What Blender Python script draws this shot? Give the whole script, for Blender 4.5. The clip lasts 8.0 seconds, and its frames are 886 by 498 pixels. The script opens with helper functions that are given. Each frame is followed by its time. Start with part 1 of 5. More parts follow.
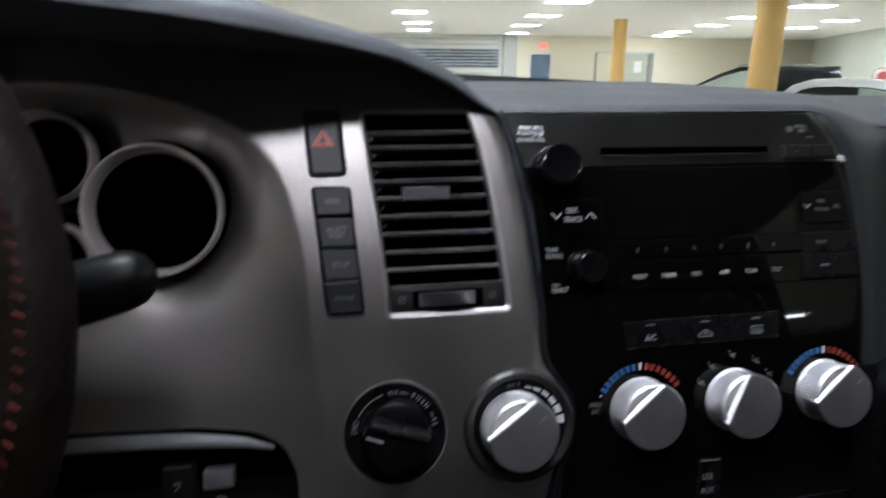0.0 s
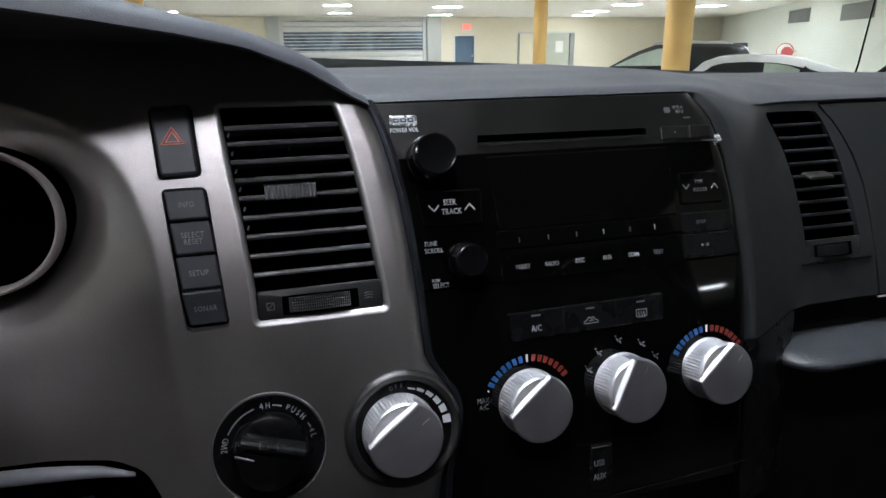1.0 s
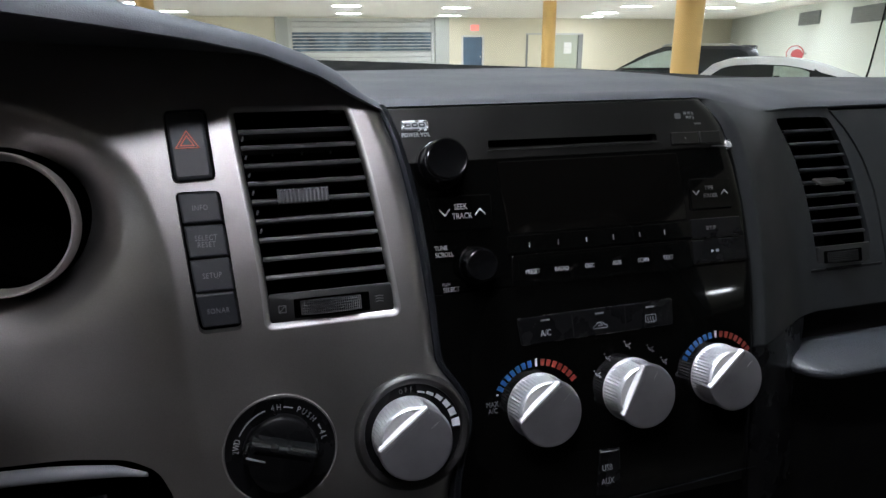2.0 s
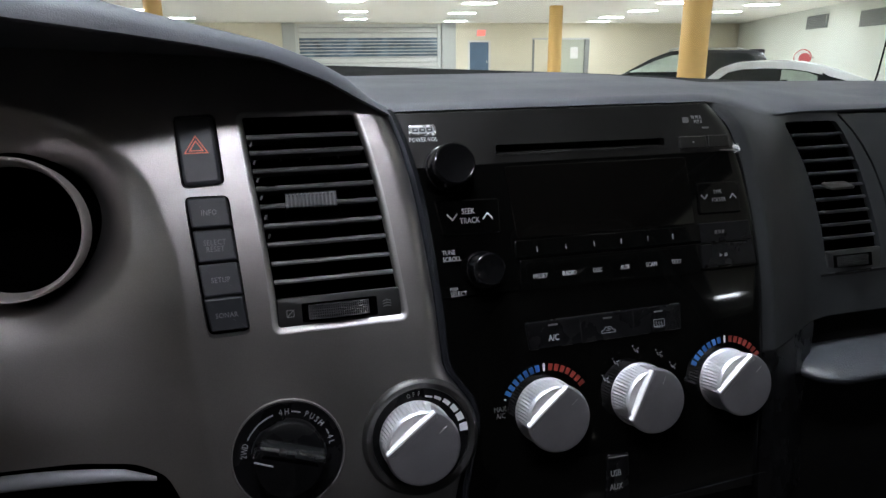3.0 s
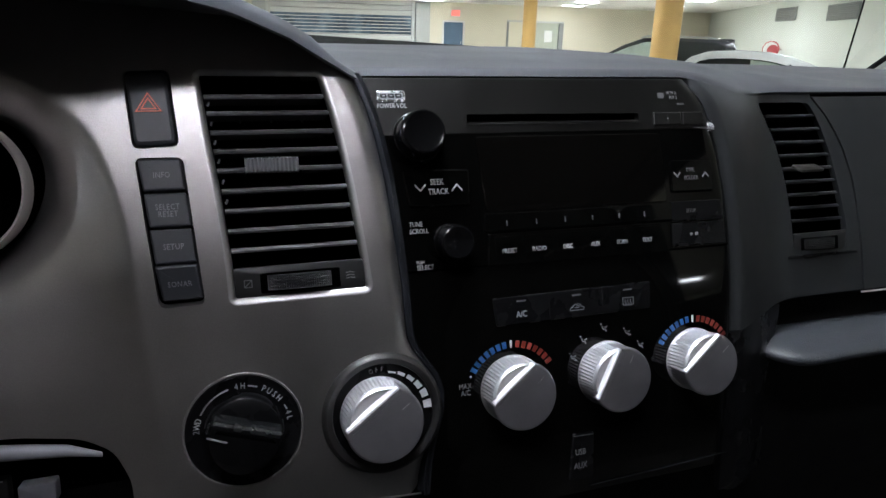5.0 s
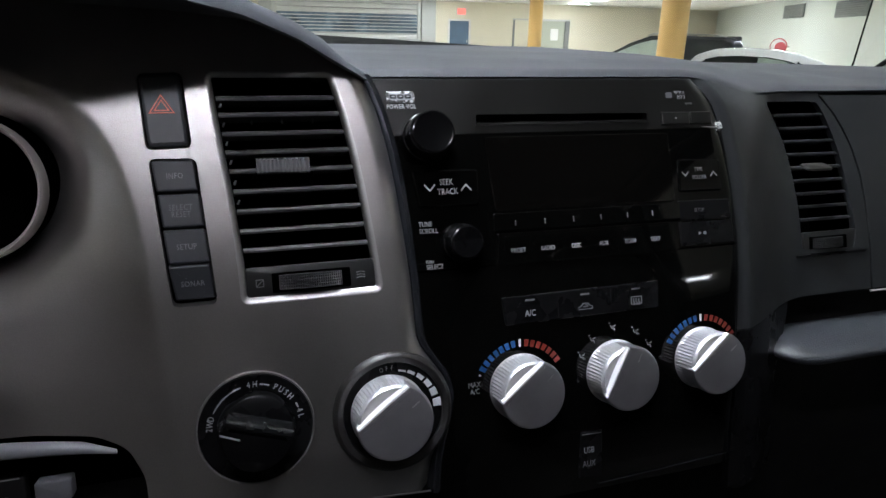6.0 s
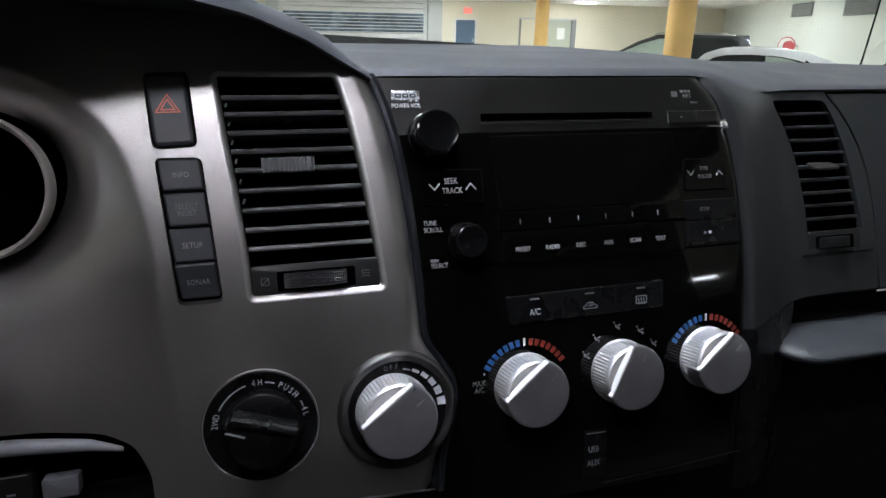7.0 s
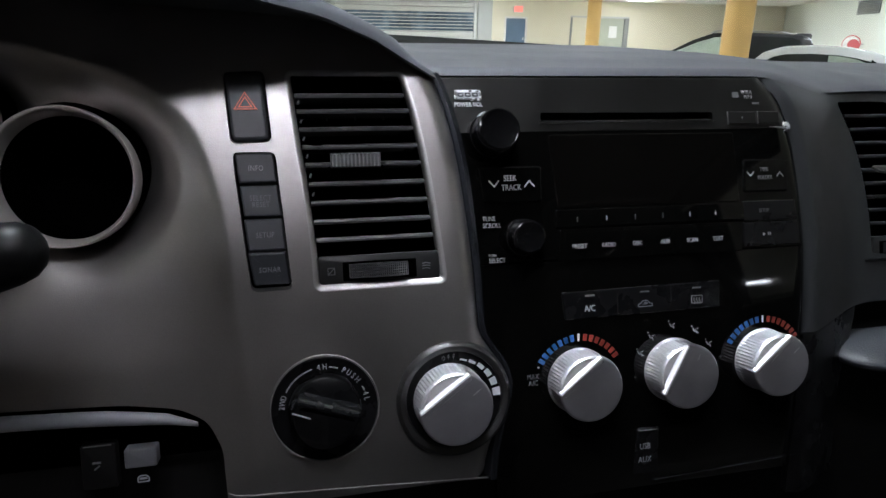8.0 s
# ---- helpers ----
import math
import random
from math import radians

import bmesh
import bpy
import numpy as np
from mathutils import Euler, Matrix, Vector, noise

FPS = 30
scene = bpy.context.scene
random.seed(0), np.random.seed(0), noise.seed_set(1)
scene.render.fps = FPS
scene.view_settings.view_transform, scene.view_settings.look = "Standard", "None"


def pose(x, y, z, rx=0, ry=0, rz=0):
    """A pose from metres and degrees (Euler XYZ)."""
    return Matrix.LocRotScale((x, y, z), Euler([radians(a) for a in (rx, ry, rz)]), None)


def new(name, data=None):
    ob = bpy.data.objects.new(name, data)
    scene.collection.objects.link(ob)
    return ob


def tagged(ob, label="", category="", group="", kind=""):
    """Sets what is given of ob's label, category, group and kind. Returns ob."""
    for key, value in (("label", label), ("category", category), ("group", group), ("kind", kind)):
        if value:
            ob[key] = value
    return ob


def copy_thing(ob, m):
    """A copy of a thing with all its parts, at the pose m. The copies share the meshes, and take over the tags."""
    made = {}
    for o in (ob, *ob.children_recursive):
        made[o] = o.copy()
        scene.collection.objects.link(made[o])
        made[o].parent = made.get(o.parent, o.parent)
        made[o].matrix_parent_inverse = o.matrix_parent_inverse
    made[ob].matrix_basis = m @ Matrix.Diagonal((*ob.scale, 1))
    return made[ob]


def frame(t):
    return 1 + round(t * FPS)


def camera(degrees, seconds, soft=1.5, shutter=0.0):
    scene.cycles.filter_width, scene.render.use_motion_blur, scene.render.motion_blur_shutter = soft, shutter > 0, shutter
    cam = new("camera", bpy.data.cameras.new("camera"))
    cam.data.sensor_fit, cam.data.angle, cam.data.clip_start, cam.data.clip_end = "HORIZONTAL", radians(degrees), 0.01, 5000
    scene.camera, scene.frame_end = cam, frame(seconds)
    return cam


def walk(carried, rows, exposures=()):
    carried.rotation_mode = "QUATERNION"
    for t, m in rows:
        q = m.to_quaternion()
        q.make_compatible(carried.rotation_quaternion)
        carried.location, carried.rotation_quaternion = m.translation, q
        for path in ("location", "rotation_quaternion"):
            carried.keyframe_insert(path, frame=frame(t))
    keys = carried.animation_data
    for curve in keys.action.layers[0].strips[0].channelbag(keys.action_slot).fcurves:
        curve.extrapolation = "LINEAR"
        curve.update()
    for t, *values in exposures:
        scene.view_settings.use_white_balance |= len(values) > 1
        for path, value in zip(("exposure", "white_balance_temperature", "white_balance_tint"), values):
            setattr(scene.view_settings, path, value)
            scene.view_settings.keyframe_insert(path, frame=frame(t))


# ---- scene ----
cam = camera(68.9, 8.0, shutter=0.5)
# seconds, eye x y z, tilt from straight down, roll, yaw
PATH = [
    (0, -0.24460, -0.00633, 1.57432, 74.065, 0.421, -10.537),
    (0.2, -0.23346, -0.00585, 1.58101, 75.256, -0.438, -12.206),
    (0.3, -0.22794, -0.00586, 1.58086, 75.271, 0.011, -12.567),
    (0.5, -0.21437, -0.00396, 1.58145, 74.748, -0.423, -14.425),
    (0.7, -0.20823, 0.00379, 1.57755, 73.566, -0.729, -15.785),
    (1, -0.20383, 0.00556, 1.57642, 72.642, -0.651, -16.601),
    (1.5, -0.20605, 0.00475, 1.57935, 72.538, -0.449, -16.395),
    (3, -0.20728, 0.00464, 1.57922, 73.134, -0.605, -15.382),
    (3.2, -0.20817, 0.00874, 1.57496, 72.766, -0.417, -15.856),
    (3.5, -0.20252, 0.01048, 1.57392, 72.133, 0.197, -16.410),
    (4, -0.20183, 0.01334, 1.57195, 71.521, 1.002, -18.127),
    (4.5, -0.20215, 0.01593, 1.56908, 71.539, 1.546, -18.436),
    (6, -0.20527, 0.01331, 1.57097, 71.389, 1.223, -17.657),
    (6.5, -0.20735, 0.01334, 1.56998, 71.379, 1.586, -17.348),
    (7, -0.20461, 0.01248, 1.57096, 71.315, 1.116, -17.096),
    (7.2, -0.20899, 0.00985, 1.57169, 71.238, 0.564, -16.211),
    (7.3, -0.21354, 0.00697, 1.57300, 71.196, 0.777, -14.967),
    (7.5, -0.21906, 0.00075, 1.57427, 71.243, 1.100, -12.992),
    (8, -0.21633, 0.00250, 1.57235, 71.119, 1.054, -12.906),
]
walk(cam, [(t, pose(x, y, z, 0, 0, yaw) @ pose(0, 0, 0, tilt, 0, 0) @ pose(0, 0, 0, 0, 0, roll)) for t, x, y, z, tilt, roll, yaw in PATH])

# ---------------------------------------------------------------- light
scene.view_settings.exposure = 0.0
sky = bpy.data.worlds.new("sky")
sky.use_nodes = True
sky.node_tree.nodes["Background"].inputs[0].default_value = (0.75, 0.85, 1.0, 1)
sky.node_tree.nodes["Background"].inputs[1].default_value = 0.3
scene.world = sky
LAMP = 76.0     # radiance of the ceiling diffusers
DOME_LAMP = 50.0   # radiance of the cab lamp


# ---------------------------------------------------------------- materials
def material(name, colour, rough=0.5, metal=0.0, vary=0.12, scale=30.0, fine=600.0, bump=0.0, rough_vary=0.1, coat=0.0, emit=0.0, spec=0.5):
    """Principled surface with stains at one scale, grain at another, fine relief."""
    m = bpy.data.materials.new(name)
    m.use_nodes = True
    n, l = m.node_tree.nodes, m.node_tree.links
    b = n["Principled BSDF"]
    b.inputs["Metallic"].default_value = metal
    b.inputs["Coat Weight"].default_value = coat
    b.inputs["Coat Roughness"].default_value = 0.08
    b.inputs["Specular IOR Level"].default_value = spec
    co = n.new("ShaderNodeTexCoord")
    big, small = n.new("ShaderNodeTexNoise"), n.new("ShaderNodeTexNoise")
    big.inputs["Scale"].default_value, big.inputs["Detail"].default_value = scale, 4
    small.inputs["Scale"].default_value, small.inputs["Detail"].default_value = fine, 3
    l.new(co.outputs["Object"], big.inputs["Vector"])
    l.new(co.outputs["Object"], small.inputs["Vector"])
    add = n.new("ShaderNodeMath")
    add.operation = "MULTIPLY_ADD"
    l.new(small.outputs["Fac"], add.inputs[0])
    add.inputs[1].default_value = 0.5
    l.new(big.outputs["Fac"], add.inputs[2])
    ramp = n.new("ShaderNodeMapRange")
    ramp.inputs["From Min"].default_value, ramp.inputs["From Max"].default_value = 0.45, 1.05
    ramp.inputs["To Min"].default_value, ramp.inputs["To Max"].default_value = 1 - vary, 1 + vary
    l.new(add.outputs[0], ramp.inputs["Value"])
    mul = n.new("ShaderNodeVectorMath")
    mul.operation = "SCALE"
    mul.inputs[0].default_value = colour
    l.new(ramp.outputs[0], mul.inputs["Scale"])
    l.new(mul.outputs[0], b.inputs["Base Color"])
    rr = n.new("ShaderNodeMapRange")
    rr.inputs["From Min"].default_value, rr.inputs["From Max"].default_value = 0.3, 0.7
    rr.inputs["To Min"].default_value, rr.inputs["To Max"].default_value = max(0.02, rough - rough_vary), min(1, rough + rough_vary)
    l.new(big.outputs["Fac"], rr.inputs["Value"])
    l.new(rr.outputs[0], b.inputs["Roughness"])
    if bump:
        bp = n.new("ShaderNodeBump")
        bp.inputs["Strength"].default_value, bp.inputs["Distance"].default_value = 0.6, bump
        l.new(small.outputs["Fac"], bp.inputs["Height"])
        l.new(bp.outputs[0], b.inputs["Normal"])
    if emit:
        b.inputs["Emission Color"].default_value = (*colour, 1)
        b.inputs["Emission Strength"].default_value = emit
    return m


def clear_glass(name, tint, gloss=0.12):
    m = bpy.data.materials.new(name)
    m.use_nodes = True
    n, l = m.node_tree.nodes, m.node_tree.links
    n.remove(n["Principled BSDF"])
    t, g, mix, f, half = n.new("ShaderNodeBsdfTransparent"), n.new("ShaderNodeBsdfGlossy"), n.new("ShaderNodeMixShader"), n.new("ShaderNodeFresnel"), n.new("ShaderNodeMath")
    t.inputs[0].default_value = (*tint, 1)
    g.inputs["Roughness"].default_value = 0.02
    half.operation, half.inputs[1].default_value = "MULTIPLY", gloss
    l.new(f.outputs[0], half.inputs[0])
    l.new(half.outputs[0], mix.inputs[0])
    l.new(t.outputs[0], mix.inputs[1])
    l.new(g.outputs[0], mix.inputs[2])
    l.new(mix.outputs[0], n["Material Output"].inputs[0])
    return m


FASCIA = material("dark_charcoal_plastic", (0.0129, 0.0146, 0.0162), 0.55, 0, 0.10, 18, 1500, 0.0002, 0.06)
GRAPHITE = material("graphite_metallic_plastic", (0.315, 0.302, 0.297), 0.37, 0.93, 0.15, 14, 1500, 0.00017, 0.06)
PAD = material("soft_grey_dash_vinyl", (0.045, 0.048, 0.0535), 0.6, 0, 0.10, 18, 1500, 0.00025, 0.06)
HOOD = material("soft_dark_hood_vinyl", (0.055, 0.060, 0.070), 0.6, 0, 0.10, 18, 1500, 0.00025, 0.06)
GLOSS = material("gloss_black_plastic", (0.0017, 0.0017, 0.0016), 0.035, 0, 0.2, 25, 900, 0.0, 0.012, spec=0.19)
SATIN = material("satin_black_plastic", (0.0045, 0.0045, 0.005), 0.27, 0, 0.15, 40, 1500, 0.0001, 0.07, spec=0.15)
KNOB_BLACK = material("black_knob_plastic", (0.0030, 0.0030, 0.0033), 0.13, 0, 0.1, 20, 1500, 0, 0.03, spec=0.3)
STRIP = material("dark_chrome_strip", (0.085, 0.092, 0.11), 0.20, 0.9, 0.05, 20, 1500, 0, 0.02)
TOGGLE = material("grey_toggle_plastic", (0.11, 0.113, 0.125), 0.4, 0, 0.06, 40, 1500, 0, 0.04)
RUBBER = material("matte_black_plastic", (0.0036, 0.0036, 0.0036), 0.75, 0, 0.15, 40, 1200, 0.0001, 0.08, spec=0.18)
BUTTON = material("charcoal_button_plastic", (0.032, 0.035, 0.041), 0.5, 0, 0.08, 60, 1800, 0.0001, 0.06)
SLAT = material("black_vent_plastic", (0.055, 0.055, 0.058), 0.34, 0, 0.12, 60, 1500, 0.00008, 0.08)
# copies of the knob silver: face darkened as in shade, recess lightened
FACE = material("shaded_silver_knob_face", (0.39, 0.382, 0.415), 0.40, 0.90, 0.07, 130, 2200, 0.00006, 0.04)
RECESS = material("lightened_silver_recess", (0.62, 0.615, 0.64), 0.5, 0.1, 0.06, 130, 2200, 0.00005, 0.04)
RING = material("satin_silver_ring", (0.68, 0.63, 0.61), 0.42, 0.6, 0.04, 20, 2000, 0.00003, 0.02)
# knob silver whitened, so the slanting edge carries its highlight
BRIGHT = material("silver_highlight", (0.90, 0.90, 0.92), 0.30, 0.25, 0.03, 20, 2000, 0, 0.01)
WHITE = material("white_print", (0.62, 0.63, 0.66), 0.5, 0, 0.1, 300, 3000)
GREY = material("grey_print", (0.36, 0.37, 0.40), 0.5, 0, 0.15, 300, 3000)
DULL = material("dull_grey_print", (0.20, 0.205, 0.22), 0.5, 0, 0.15, 300, 3000)
MODE = material("mode_grey_print", (0.22, 0.22, 0.23), 0.5, 0, 0.15, 300, 3000)
DIM = material("dim_grey_print", (0.12, 0.12, 0.125), 0.5, 0, 0.15, 300, 3000)
RED = material("red_print", (0.155, 0.018, 0.013), 0.5, 0, 0.15, 300, 3000)
ORANGE = material("orange_red_print", (0.75, 0.16, 0.09), 0.5, 0, 0.15, 300, 3000)
BLUE = material("blue_print", (0.010, 0.078, 0.25), 0.5, 0, 0.15, 300, 3000)
BADGE = material("bright_chrome_badge", (0.72, 0.73, 0.75), 0.25, 0.8, 0.1, 300, 2000)
SCREEN = material("dark_display_glass", (0.0022, 0.0020, 0.0018), 0.05, 0, 0.2, 40, 900, 0, 0.02, spec=0.4)
LEATHER = material("brown_black_leather", (0.0042, 0.0021, 0.0018), 0.55, 0, 0.7, 90, 420, 0.0011, 0.14, spec=0.09)
THREAD = material("dark_red_thread", (0.060, 0.012, 0.009), 0.8, 0, 0.2, 300, 2000, spec=0.1)
HEADLINER = material("grey_headliner_cloth", (0.11, 0.103, 0.095), 0.95, 0, 0.08, 20, 1200, 0.0003)
CARPET = material("black_carpet", (0.02, 0.02, 0.02), 0.95, 0, 0.3, 30, 900, 0.002)
SEAT_CLOTH = material("dark_grey_seat_cloth", (0.085, 0.080, 0.074), 0.9, 0, 0.15, 30, 1200, 0.0004)
TRIM = material("dark_pillar_trim", (0.02, 0.02, 0.022), 0.6, 0, 0.12, 20, 900, 0.0002)
BODY = material("dark_truck_paint", (0.05, 0.052, 0.055), 0.25, 0.4, 0.05, 6, 900, 0, 0.04, coat=0.6)
WALL = material("cream_painted_wall", (0.80, 0.74, 0.58), 0.85, 0, 0.05, 0.5, 40, 0.001)
WALL_PALE = material("pale_green_white_wall", (0.70, 0.73, 0.66), 0.8, 0, 0.05, 0.5, 40, 0.001)
CEILING = material("white_ceiling_board", (0.88, 0.865, 0.81), 0.9, 0, 0.04, 0.8, 30, 0.001)
FLOOR = material("beige_floor_tile", (0.56, 0.53, 0.47), 0.3, 0, 0.04, 1.5, 60, 0, 0.03)
COLUMN = material("ochre_painted_column", (0.62, 0.39, 0.13), 0.6, 0, 0.08, 2.0, 60, 0.001)
KNURL = material("black_knurled_plastic", (0.022, 0.022, 0.024), 0.32, 0, 0.1, 60, 1500, 0, 0.05, spec=0.6)
SKIRT = material("silver_knurled_plastic", (0.72, 0.72, 0.745), 0.46, 0.9, 0.03, 20, 3000, 0, 0.01)
STALK = material("black_lever_plastic", (0.0028, 0.0028, 0.0030), 0.42, 0, 0.12, 40, 1500, 0.0001, 0.05, spec=0.12)
DARK_RING = material("dark_graphite_plastic", (0.052, 0.050, 0.050), 0.40, 0.80, 0.06, 12, 2600, 0.00004, 0.04)
RIM_SATIN = material("satin_graphite_rim", (0.42, 0.41, 0.41), 0.40, 0.9, 0.05, 12, 2600, 0.00004, 0.04)
RIM_MATTE = material("matte_graphite_plastic", (0.30, 0.29, 0.288), 0.58, 0.9, 0.06, 12, 2600, 0.00004, 0.04)
TAB = material("grey_tab_plastic", (0.150, 0.154, 0.164), 0.36, 0, 0.06, 40, 1500, 0, 0.04)
LIP_VINYL = material("black_shelf_vinyl", (0.033, 0.036, 0.041), 0.42, 0, 0.16, 18, 600, 0.0008, 0.08)
TRIM_PALE = material("pale_pillar_trim", (0.46, 0.45, 0.42), 0.7, 0, 0.06, 20, 900, 0.0002)
UPPER = material("charcoal_radio_plate", (0.0068, 0.0066, 0.0061), 0.36, 0, 0.18, 25, 1200, 0.00008, 0.06, spec=0.40)
# blacker than any plastic: the shade of deep recesses is put into it
VOID = material("shade_black", (0.0008, 0.0008, 0.0008), 0.9, 0, 0.1, 40, 1200, 0, 0.05, spec=0.0)
EDGE = material("pale_grey_edge_plastic", (0.26, 0.27, 0.30), 0.38, 0.15, 0.06, 40, 1500, 0.00005, 0.04)
MARK = material("pale_print", (0.34, 0.34, 0.36), 0.5, 0, 0.12, 300, 3000)
TAB_BROWN = material("brown_grey_tab_plastic", (0.010, 0.0088, 0.0070), 0.5, 0, 0.1, 40, 1500, 0, 0.04)
# beige of the unseen driver's side, chosen to bounce warm light
DOOR_BOUNCE = material("beige_door_bounce", (0.27, 0.222, 0.19), 0.8, 0, 0.08, 20, 900, 0.0002)
# shaded copy of the slat black, for the passenger vent
SLAT_SHADED = material("shaded_vent_plastic", (0.018, 0.018, 0.020), 0.42, 0, 0.12, 60, 1500, 0.00008, 0.08, spec=0.3)
GRIP_GLOSS = material("glossy_dark_grip_edge", (0.006, 0.0065, 0.007), 0.27, 0, 0.1, 30, 1500, 0, 0.04)
PLATE = material("charcoal_vent_plate", (0.014, 0.014, 0.0145), 0.42, 0, 0.12, 60, 1500, 0.00006, 0.06, spec=0.35)
STEEL = material("grey_steel_shutter", (0.60, 0.60, 0.585), 0.5, 0.3, 0.08, 3, 60)
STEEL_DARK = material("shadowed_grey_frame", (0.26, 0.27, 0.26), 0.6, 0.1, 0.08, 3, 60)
PIER = material("pale_grey_pier_paint", (0.46, 0.47, 0.44), 0.7, 0, 0.06, 1.5, 60)
SHUTTER = material("pale_grey_shutter_paint", (0.66, 0.66, 0.63), 0.6, 0, 0.05, 3, 60)
BLUE_DOOR = material("blue_grey_door", (0.10, 0.16, 0.24), 0.5, 0, 0.2, 2, 40)
WHITE_PAINT = material("white_gloss_paint", (0.80, 0.81, 0.82), 0.25, 0, 0.04, 4, 80, 0, 0.05, coat=0.5)
BLACK_PAINT = material("black_gloss_paint", (0.012, 0.014, 0.020), 0.15, 0, 0.1, 4, 80, 0, 0.05, coat=0.8)
DARK_GLASS = material("tinted_car_glass", (0.008, 0.010, 0.012), 0.05, 0, 0.1, 4, 40, 0, 0.02)
# opaque; the bright room seen through the glass is put into the colour
CAR_GLASS = material("pale_green_lit_pane", (0.46, 0.54, 0.46), 0.08, 0, 0.25, 3, 20, 0, 0.02)
WINDSHIELD = clear_glass("windshield_glass", (0.94, 0.97, 0.95), 0.25)
TYRE = material("tyre_rubber", (0.02, 0.02, 0.02), 0.8, 0, 0.2, 20, 200, 0.001)
SIGN_RED = material("red_sign_enamel", (0.58, 0.10, 0.11), 0.4, 0, 0.06, 6, 80)
SIGN_WHITE = material("white_sign_enamel", (0.8, 0.78, 0.76), 0.4, 0, 0.06, 6, 80)
EXIT_RED = material("lit_red_exit_face", (1.0, 0.26, 0.22), 0.5, 0, 0.05, 6, 80, emit=0.8)
GRILLE = material("grey_grille_metal", (0.22, 0.23, 0.22), 0.5, 0.3, 0.1, 6, 80)
# strong blotches in the colour stand in for reflections in the panes
NIGHT_PANE = material("shutter_pane_reflections", (0.10, 0.145, 0.19), 0.25, 0, 0.9, 0.8, 3, 0)
DIFFUSER = material("lamp_diffuser", (0.87, 0.935, 1.03), 0.6, 0, 0.02, 4, 40, emit=LAMP)
DOME_LENS = material("lit_dome_lamp_lens", (0.96, 0.96, 1.05), 0.5, 0, 0.02, 40, 200, emit=DOME_LAMP)
LEAF = material("pale_green_door_paint", (0.44, 0.46, 0.37), 0.6, 0, 0.05, 2, 40)

# ---------------------------------------------------------------- builders
WORLD = {}


def thing(name, m, label, category, group="", kind=""):
    e = new(name)
    e.empty_display_size = 0.02
    e.matrix_basis = m
    WORLD[e] = m.copy()
    return tagged(e, label, category, group, kind)


def part(name, bm, mat, parent=None, label="", at=None, smooth=40):
    """One mesh object. at: the world frame in which bm is drawn; None: the parent's own frame."""
    if at is not None and parent is not None:
        bm.transform(WORLD[parent].inverted() @ at)
    elif at is not None:
        bm.transform(at)
    bmesh.ops.recalc_face_normals(bm, faces=bm.faces)
    me = bpy.data.meshes.new(name)
    bm.to_mesh(me)
    bm.free()
    me.materials.append(mat)
    if smooth:
        me.shade_smooth()
        me.set_sharp_from_angle(angle=radians(smooth))
    ob = new(name, me)
    WORLD[ob] = WORLD[parent].copy() if parent is not None else Matrix()
    if parent is not None:
        ob.parent = parent
    if label:
        ob["label"] = label
    return ob


def solo(name, bm, mat, label, category="", group="", kind="", at=None, smooth=40):
    return tagged(part(name, bm, mat, None, "", at, smooth), label, category, group, kind)


def loft(rings, closed=True, caps=True):
    """Skin over rings of equal length."""
    bm = bmesh.new()
    vs = [[bm.verts.new(p) for p in r] for r in rings]
    k = len(rings[0])
    for a, b in zip(vs, vs[1:]):
        for i in range(k if closed else k - 1):
            j = (i + 1) % k
            bm.faces.new((a[i], a[j], b[j], b[i]))
    if caps and closed:
        bm.faces.new(vs[0][::-1])
        bm.faces.new(vs[-1])
    return bm


def inset(poly, d):
    """A 2D outline moved inwards by d (counter-clockwise outline)."""
    out, k = [], len(poly)
    for i in range(k):
        p, a, b = Vector(poly[i]), Vector(poly[i - 1]), Vector(poly[(i + 1) % k])
        e, f = (p - a), (b - p)
        e, f = (e.normalized() if e.length > 1e-9 else f.normalized()), (f.normalized() if f.length > 1e-9 else e.normalized())
        n = Vector((-e.y - f.y, e.x + f.x))
        n = n.normalized() if n.length > 1e-9 else Vector((0, 0))
        out.append((p.x + n.x * d, p.y + n.y * d))
    return out


def rounded(poly, r, n=4):
    """A 2D outline with its corners rounded to radius r."""
    out, k = [], len(poly)
    for i in range(k):
        p, a, b = Vector(poly[i]), Vector(poly[i - 1]), Vector(poly[(i + 1) % k])
        u, v = (a - p).normalized(), (b - p).normalized()
        rr = min(r, 0.45 * (a - p).length, 0.45 * (b - p).length)
        for s in range(n + 1):
            t = s / n
            q = (p + u * rr) * (1 - t) ** 2 + 2 * t * (1 - t) * p + (p + v * rr) * t * t
            out.append((q.x, q.y))
    return out


def rect(w, h, cx=0.0, cy=0.0):
    return [(cx - w / 2, cy - h / 2), (cx + w / 2, cy - h / 2), (cx + w / 2, cy + h / 2), (cx - w / 2, cy + h / 2)]


def slab(poly, w0, w1, bev=0.0006):
    """A 2D outline raised from w0 to w1 with a rounded upper edge."""
    q, q2 = inset(poly, bev * 0.35), inset(poly, bev)
    return loft([[(x, y, w0) for x, y in poly], [(x, y, w1 - bev) for x, y in poly], [(x, y, w1 - bev * 0.35) for x, y in q], [(x, y, w1) for x, y in q2]])


def turned(profile, n=48, flute=None):
    """A body of revolution about w from (radius, w) pairs. flute: (count, depth, first ring, last ring)."""
    rings = []
    for i, (r, w) in enumerate(profile):
        ring = []
        for s in range(n):
            a = 2 * math.pi * s / n
            rr = r
            if flute and flute[2] <= i <= flute[3]:
                rr = r - (flute[1] if s % 2 else 0)
            ring.append((rr * math.cos(a), rr * math.sin(a), w))
        rings.append(ring)
    return loft(rings)


